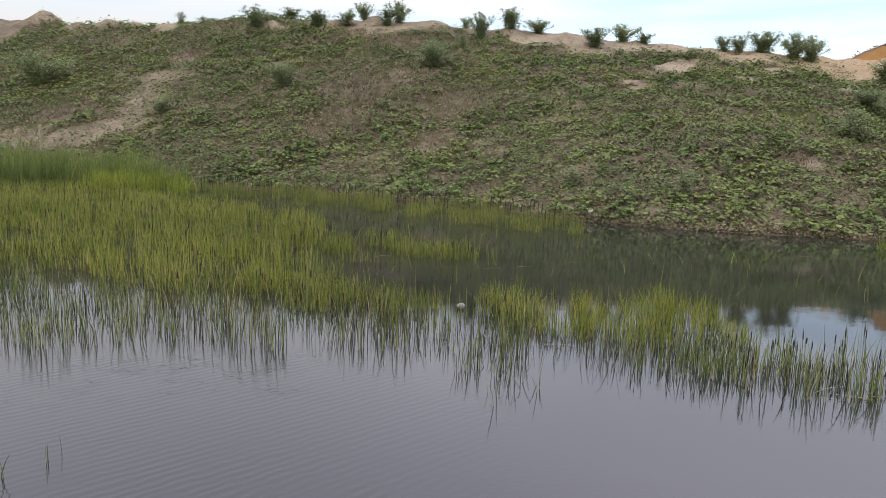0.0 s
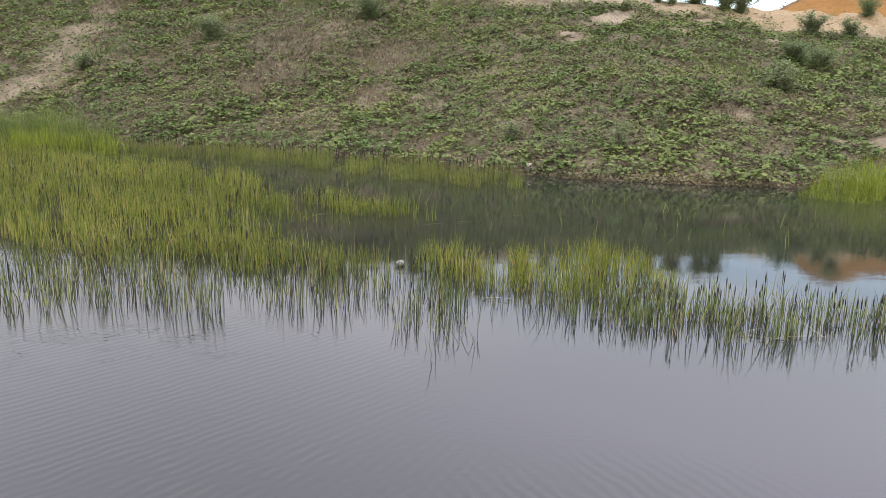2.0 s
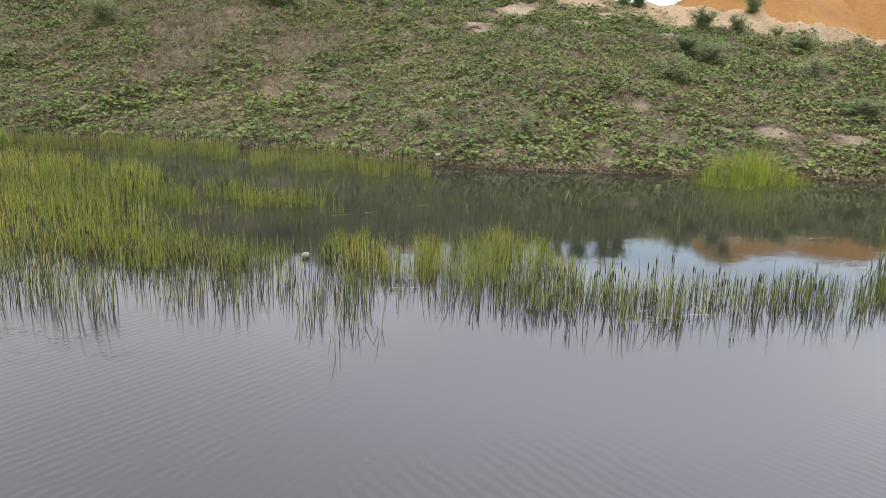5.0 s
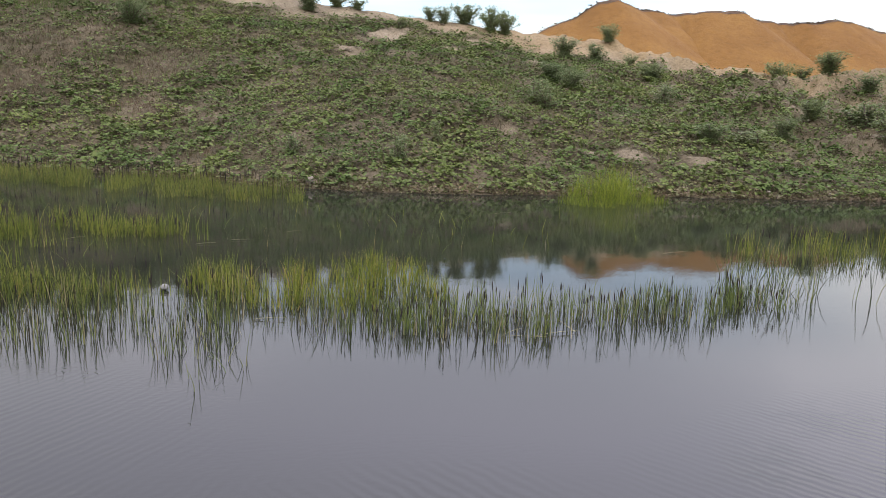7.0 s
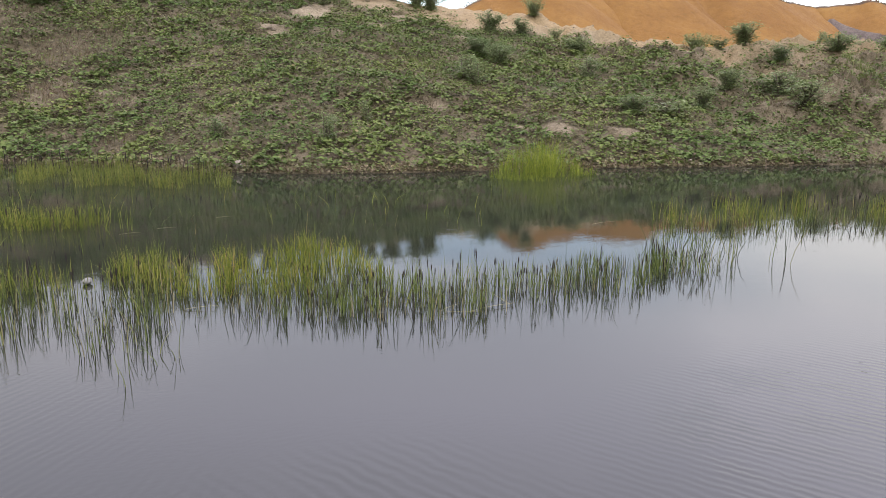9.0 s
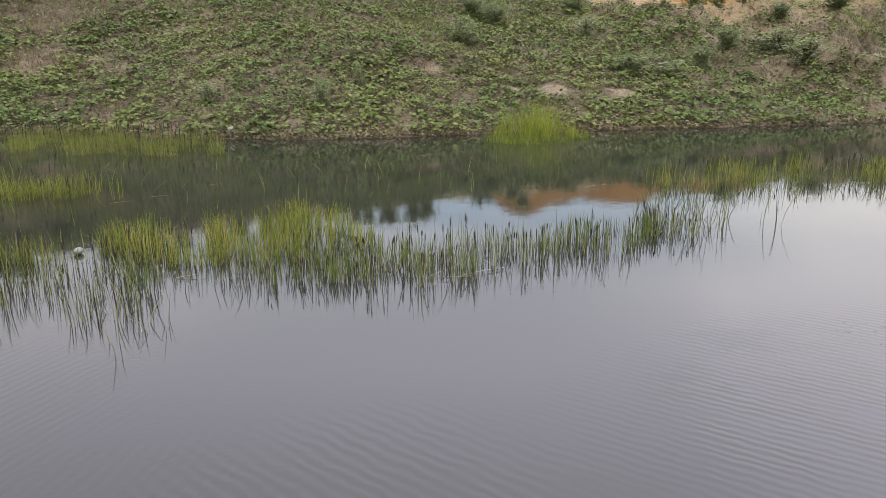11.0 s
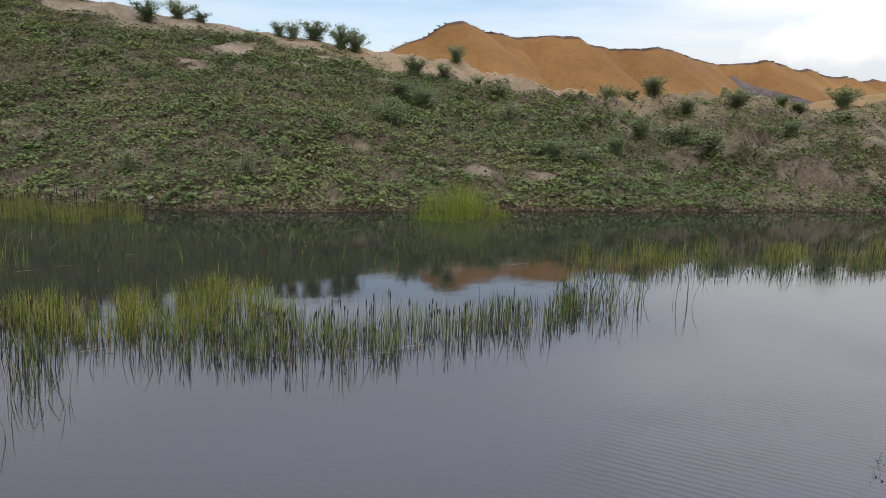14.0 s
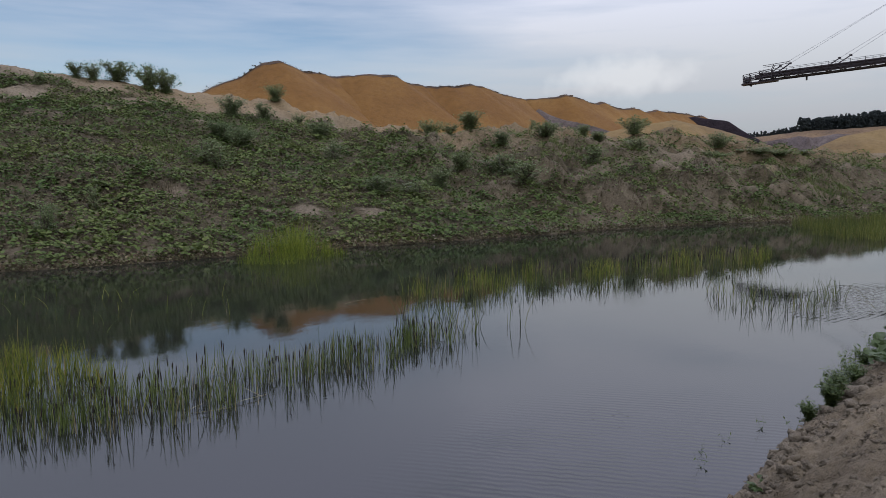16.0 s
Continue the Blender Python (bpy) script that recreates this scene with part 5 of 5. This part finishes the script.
LONG = (ROOT - TIP).length
for sd in (-1.3, 1.3):
    for up, w in ((0.0, 0.34), (1.7, 0.3), (2.6, 0.07)):
        strut("chord" if up < 2.5 else "handrail", at_boom(2.0, sd, up), at_boom(LONG, sd, up), w)
    strut("belt_frame", at_boom(1.5, sd * 0.7, 0.85), at_boom(LONG, sd * 0.7, 0.85), 0.2, 0.4)
    k = 0
    while 2.0 + k * 3.2 < LONG - 3.2:
        a = 2.0 + k * 3.2
        strut("lattice_brace", at_boom(a, sd, 0.0), at_boom(a + 1.6, sd, 1.7), 0.2)
        strut("lattice_brace", at_boom(a + 1.6, sd, 1.7), at_boom(a + 3.2, sd, 0.0), 0.2)
        strut("cross_tie", at_boom(a, -1.3 if sd < 0 else 0.0, 0.0), at_boom(a, 0.0 if sd < 0 else 1.3, 0.0), 0.2)
        strut("rail_post", at_boom(a + 1.6, sd, 1.7), at_boom(a + 1.6, sd, 2.6), 0.06)
        strut("rail_post", at_boom(a, sd, 1.7), at_boom(a, sd, 2.6), 0.06)
        k += 1
strut("belt", at_boom(-1.0, 0, 1.35), at_boom(LONG, 0, 1.35), 1.5, 0.14)
# head of the boom: frame, pulley and platform
for sd in (-1.5, 1.5):
    for along, top in ((-1.8, 1.9), (-0.2, 2.2), (2.2, 2.4), (5.0, 2.6)):
        strut("head_post", at_boom(along, sd, -0.5), at_boom(along, sd, top), 0.2)
    strut("head_rail", at_boom(-1.8, sd, 1.9), at_boom(5.0, sd, 2.6), 0.14)
    strut("head_rail", at_boom(-1.8, sd, 0.7), at_boom(5.0, sd, 0.9), 0.3)
    strut("head_rail", at_boom(-2.2, sd, -0.4), at_boom(6.5, sd, -0.3), 0.4)
    strut("head_beam", at_boom(3.0, sd, 3.7), at_boom(9.5, sd, 3.9), 0.12)
    strut("head_beam", at_boom(5.0, sd, 2.4), at_boom(5.6, sd, 3.8), 0.16)
    strut("walkway_plate", at_boom(2.0, sd * 1.25, 0.35), at_boom(LONG, sd * 1.25, 0.35), 0.9, 0.12)
    strut("side_plate", at_boom(1.0, sd * 0.75, 1.25), at_boom(LONG, sd * 0.75, 1.25), 0.1, 0.75)
strut("head_pulley", at_boom(-0.9, -1.2, 0.7), at_boom(-0.9, 1.2, 0.7), 1.4, 1.4, BAR)
strut("head_platform", at_boom(-2.4, 0, -0.45), at_boom(6.5, 0, -0.35), 3.0, 0.2)
strut("discharge_chute", at_boom(-1.4, 0, 0.4), at_boom(0.2, 0, -0.7), 1.8, 1.0)
strut("hanging_lamp", at_boom(13.0, -1.2, -1.1), at_boom(13.0, -1.2, -0.2), 0.35)
# stays: anchor arms and cables to the mast
MAST = Vector((211, 0, 68))
for along, low in ((4.0, 0.0), (17.5, 4.0), (36.0, 12.0)):
    for sd in (-1.2, 1.2):
        foot, head = at_boom(along + (2.4 if sd > 0 else 0), sd, 1.6), at_boom(along + 3.0 + (2.4 if sd > 0 else 0), sd, 3.4)
        strut("stay_arm", foot, head, 0.26)
        strut("stay_knuckle", head - AX * 0.35, head + AX * 0.35, 0.45)
        strut("stay_cable", head, MAST + SIDE * sd * 2.5 - Vector((0, 0, low)), 0.06, 0.06, BAR)
gz = boom.location.z
for sd in (-5, 5):
    strut("tower_leg", Vector((208, -6, gz)) + SIDE * sd, MAST + SIDE * sd * 0.3, 1.2)
    strut("tower_leg", Vector((222, -52, gz)) + SIDE * sd, MAST + SIDE * sd * 0.3, 1.2)
    strut("tower_leg", Vector((222, -52, gz)) + SIDE * sd, ROOT + SIDE * sd * 0.3, 1.0)
strut("undercarriage", (205, 4, gz + 1.2), (224, -60, gz + 1.2), 14, 3.0)


# ---- the near bank and small things ----
sr = np.random.default_rng(77)
n = 46000
x, y = sr.uniform(5, 22, n), sr.uniform(-0.6, 2.75, n)
keep = fbm(x, y, 0.8, 15, 2) + sr.normal(0, 0.4, n) > 0.1
x, y = x[keep], y[keep]
ico = bmesh.new()
bmesh.ops.create_icosphere(ico, subdivisions=1, radius=0.5)
iv = np.array([tuple(v.co * random.uniform(0.75, 1.15)) for v in ico.verts])
jf = np.array([[v.index for v in f.verts] for f in ico.faces])
ico.free()
size = np.clip(sr.lognormal(-3.75, 0.65, len(x)), 0.012, 0.16) * (1 + 1.6 * np.clip((y - 1.5) / 0.8, 0, 1) * (sr.uniform(0, 1, len(x)) < 0.25))
sz = 0.6 * np.stack([size * sr.uniform(0.8, 1.5, len(x)), size * sr.uniform(0.8, 1.3, len(x)), size * sr.uniform(0.5, 0.9, len(x))], 1)
big = size > 0.05
v, f = joined(strew(lump, [lf], np.stack([x, y, height(x, y) - size * 0.06], 1)[~big], turns(sr.normal(0, 0.4, (~big).sum()), sr.normal(0, 0.4, (~big).sum()), sr.uniform(0, 6, (~big).sum())), sz[~big]),
              strew(iv, [jf], np.stack([x, y, height(x, y)], 1)[big], turns(sr.normal(0, 0.6, big.sum()), sr.normal(0, 0.6, big.sum()), sr.uniform(0, 6, big.sum())), sz[big] * 1.5))
tagged(mesh_from("soil_clods", v, f, M_CLOD), "crumbly clods of pale sandy soil on the near bank", "soil", kind="stuff")


def coltsfoot_kind(seed, n, reach):
    """A broad-leaved plant: each leaf on a stem of its own."""
    r = np.random.default_rng(seed)
    base = new("coltsfoot_plant")
    for k in range(n):
        a, out, up = r.uniform(0, 6.283), reach * math.sqrt(r.uniform(0.02, 1)), r.uniform(0.06, 0.24)
        tip = Vector((out * math.cos(a), out * math.sin(a), up))
        bm = bmesh.new()
        w = r.uniform(0.24, 0.42)
        rim = []
        c = bm.verts.new((0, 0, -0.02))
        for q in np.linspace(-2.8, 2.8, 15):
            rad = w * (0.5 + 0.035 * math.sin(9 * q)) * (1 if abs(q) < 2.5 else 0.6)
            rim.append(bm.verts.new((rad * math.sin(q), rad * math.cos(q) + 0.15 * w, 0.03 * math.cos(2 * q) + r.normal(0, 0.006))))
        for i in range(14):
            bm.faces.new((c, rim[i + 1], rim[i]))
        leaf = part("leaf", bm, M_BROAD, base)
        leaf.matrix_basis = Matrix.Translation(tip) @ Euler((r.normal(-0.3, 0.35), r.normal(0, 0.35), a - 1.57)).to_matrix().to_4x4()
        bm = bmesh.new()
        rings = []
        for t in (0, 0.5, 1):
            p = tip * t + Vector((0, 0, 0.05 * math.sin(3.14 * t) - 0.04 * (1 - t)))
            rings.append([bm.verts.new(p + Vector((0.004 * math.cos(q), 0.004 * math.sin(q), 0))) for q in (0, 2.09, 4.19)])
        for lo, hi in zip(rings, rings[1:]):
            for i in range(3):
                bm.faces.new((lo[i], lo[(i + 1) % 3], hi[(i + 1) % 3], hi[i]))
        part("stem", bm, M_BROAD, base)
    return tagged(base, "broad-leaved green coltsfoot plant at the water's edge", "plant", "coltsfoot on the near bank")


CK = [coltsfoot_kind(200, 18, 0.4), coltsfoot_kind(201, 12, 0.3), coltsfoot_kind(202, 24, 0.5)]
SPOTS = [(7.5, 2.35), (7.9, 2.4), (14.2, 2.4), (14.6, 2.45), (14.9, 2.25), (15.1, 2.55), (15.4, 2.2), (15.6, 2.45), (16.1, 2.5), (16.3, 2.25), (16.6, 2.3), (17.1, 2.5),
         (17.4, 2.2), (17.7, 2.35), (18.3, 2.5), (18.6, 2.2), (18.9, 2.3), (19.6, 2.5), (20.4, 2.4), (21.4, 2.5), (16.3, 2.75), (17.4, 2.7), (18.4, 2.7), (12.6, 2.1), (13.1, 2.15), (22.8, 2.6), (24.5, 2.6)]
for k, (px, py) in enumerate(SPOTS):
    m = pose(px, py, float(height(px, py)), -14, 0, random.uniform(0, 360)) @ Matrix.Scale(random.uniform(0.42, 0.64) * (1 if px > 10 else 0.45), 4)
    set_down(CK, k % 3, m)


def weed_kind(seed, stems, tall, per):
    """A leafy weed: thin stems with narrow leaves."""
    r = np.random.default_rng(seed)
    base = new("weed_plant")
    lv = []
    for k in range(stems):
        a, lean, h = r.uniform(0, 6.283), r.uniform(0.05, 0.6), tall * r.uniform(0.6, 1.0)
        bm = bmesh.new()
        rings, pts = [], []
        for t in np.linspace(0, 1, 5):
            p = Vector((math.cos(a) * lean * h * t**1.4, math.sin(a) * lean * h * t**1.4, h * t - 0.05))
            pts.append(p)
            rings.append([bm.verts.new(p + Vector((0.004 * (1.1 - t) * math.cos(q), 0.004 * (1.1 - t) * math.sin(q), 0))) for q in (0, 2.09, 4.19)])
        for lo, hi in zip(rings, rings[1:]):
            for i in range(3):
                bm.faces.new((lo[i], lo[(i + 1) % 3], hi[(i + 1) % 3], hi[i]))
        part("stem", bm, M_HERB, base)
        t = r.uniform(0.1, 1, per)
        arr = np.array([tuple(p) for p in pts])
        c = np.stack([np.interp(t, np.linspace(0, 1, 5), arr[:, j]) for j in range(3)], 1)
        lv.append(strew(*LENS_LEAF, c, turns(r.normal(0.35, 0.4, per), r.normal(0, 0.3, per), r.uniform(0, 6.283, per)), r.uniform(0.04, 0.10, per)))
    v, f = joined(*lv)
    foliage = mesh_from("foliage", v, f, M_BROAD)
    foliage.parent = base
    return tagged(base, "leafy green weed growing at the edge of the water", "plant", "weeds on the near bank")


WK = [weed_kind(300, 44, 0.5, 34), weed_kind(301, 8, 0.7, 12), weed_kind(302, 2, 0.4, 5)]
for k, (px, py, kind, s) in enumerate([(11.4, 2.6, 0, 1.0), (12.6, 2.7, 1, 1.0), (10.2, 2.75, 2, 0.9), (11.9, 2.65, 0, 1.0), (12.2, 2.45, 0, 0.8), (12.9, 2.8, 1, 0.9), (13.3, 2.7, 1, 1.1), (13.8, 2.85, 1, 1.0),
                                       (10.7, 2.7, 0, 0.7), (10.0, 3.1, 2, 0.8), (14.4, 2.8, 0, 0.8), (9.2, 3.3, 2, 0.6), (8.6, 3.4, 2, 0.6), (8.2, 3.2, 2, 0.7), (15.2, 2.85, 1, 0.9), (11.2, 2.95, 2, 1.0)]):
    m = pose(px, py, max(-0.05, float(height(px, py))), 0, 0, random.uniform(0, 360)) @ Matrix.Scale(s, 4)
    set_down(WK, kind, m)

# floating white lump
bm = bmesh.new()
bmesh.ops.create_icosphere(bm, subdivisions=3, radius=0.5)
for q in bm.verts:
    q.co *= 1 + 0.10 * noise.noise(q.co * 2.1) + 0.04 * noise.noise(q.co * 6)
    q.co = Vector((q.co.x * 0.18, q.co.y * 0.14, q.co.z * 0.12))
foam = part("foam_lump", bm, M_FOAM)
foam.matrix_basis = pose(-0.2, 13.75, 0.06, 8, -14, 35)
tagged(foam, "weathered whitish foam lump floating among the reeds", "float")


def dead_reed(px, py, length, heading, rise, lift=0.02):
    """A dead reed stalk that lies on the water or leans out of it."""
    bm = bmesh.new()
    rings = []
    for t in np.linspace(0, 1, 6):
        p = Vector((length * t, 0.04 * length * math.sin(4 * t), rise * math.sin(1.7 * t) * length))
        w = 0.0045 * (1.15 - 0.7 * t)
        rings.append([bm.verts.new(p + Vector((0, w * math.cos(q), w * math.sin(q)))) for q in np.linspace(0, 6.283, 6)[:-1]])
    for lo, hi in zip(rings, rings[1:]):
        for i in range(5):
            bm.faces.new((lo[i], lo[(i + 1) % 5], hi[(i + 1) % 5], hi[i]))
    bm.faces.new(rings[0][::-1])
    bm.faces.new(rings[-1])
    ob = part("dead_reed", bm, M_STRAW)
    ob.matrix_basis = pose(px, py, lift, 0, 0, heading)
    return tagged(ob, "dead straw-coloured reed stalk lying on the water", "reed", "dead reed stalks")


for px, py, ln, hd, rise in [(5.3, 9.35, 0.9, 5, 0.02), (5.5, 9.3, 0.6, 170, 0.05), (4.8, 9.5, 0.5, 20, 0.1), (1.2, 11.4, 0.5, -10, 0.05), (0.5, 18.2, 0.5, 5, 0.03), (1.4, 18.6, 0.45, -6, 0.03),
                             (3.0, 19.6, 0.4, 3, 0.03), (-2.6, 19.4, 0.5, 8, 0.1), (6.1, 9.4, 0.5, 120, 0.3), (20.9, 3.9, 0.9, 60, 0.5), (20.6, 3.8, 0.7, 130, 0.45), (12.2, 10.2, 0.8, 70, 0.6),
                             (12.9, 10.6, 0.7, 50, 0.5), (10.6, 22, 0.7, 10, 0.02), (12.0, 14.6, 0.8, 4, 0.02), (9.0, 15.5, 0.6, 60, 0.5)]:
    dead_reed(px, py, ln, hd, rise)


# ---- crumbled soil on the worn parts of the far bank ----
x, y, d = on_bank(60000, 0.3, 3.0)
keep = sr.uniform(0, 1, len(x)) < 0.16 * bare_at(x, y) + 0.4 * np.clip((x - 34) / 20, 0, 1)
x, y = x[keep], y[keep]
size = np.clip(sr.lognormal(-2.35, 0.65, len(x)), 0.04, 0.55)
sz = 0.6 * np.stack([size * sr.uniform(0.8, 1.6, len(x)), size * sr.uniform(0.8, 1.3, len(x)), size * sr.uniform(0.5, 1.0, len(x))], 1)
v, f = strew(lump, [lf], np.stack([x, y, height(x, y) - size * 0.05], 1), turns(sr.normal(0, 0.4, len(x)), sr.normal(0, 0.4, len(x)), sr.uniform(0, 6, len(x))), sz)
tagged(mesh_from("bank_crumbs", v, f, M_CLOD), "crumbled lumps of beige soil on the worn bank", "soil", kind="stuff")
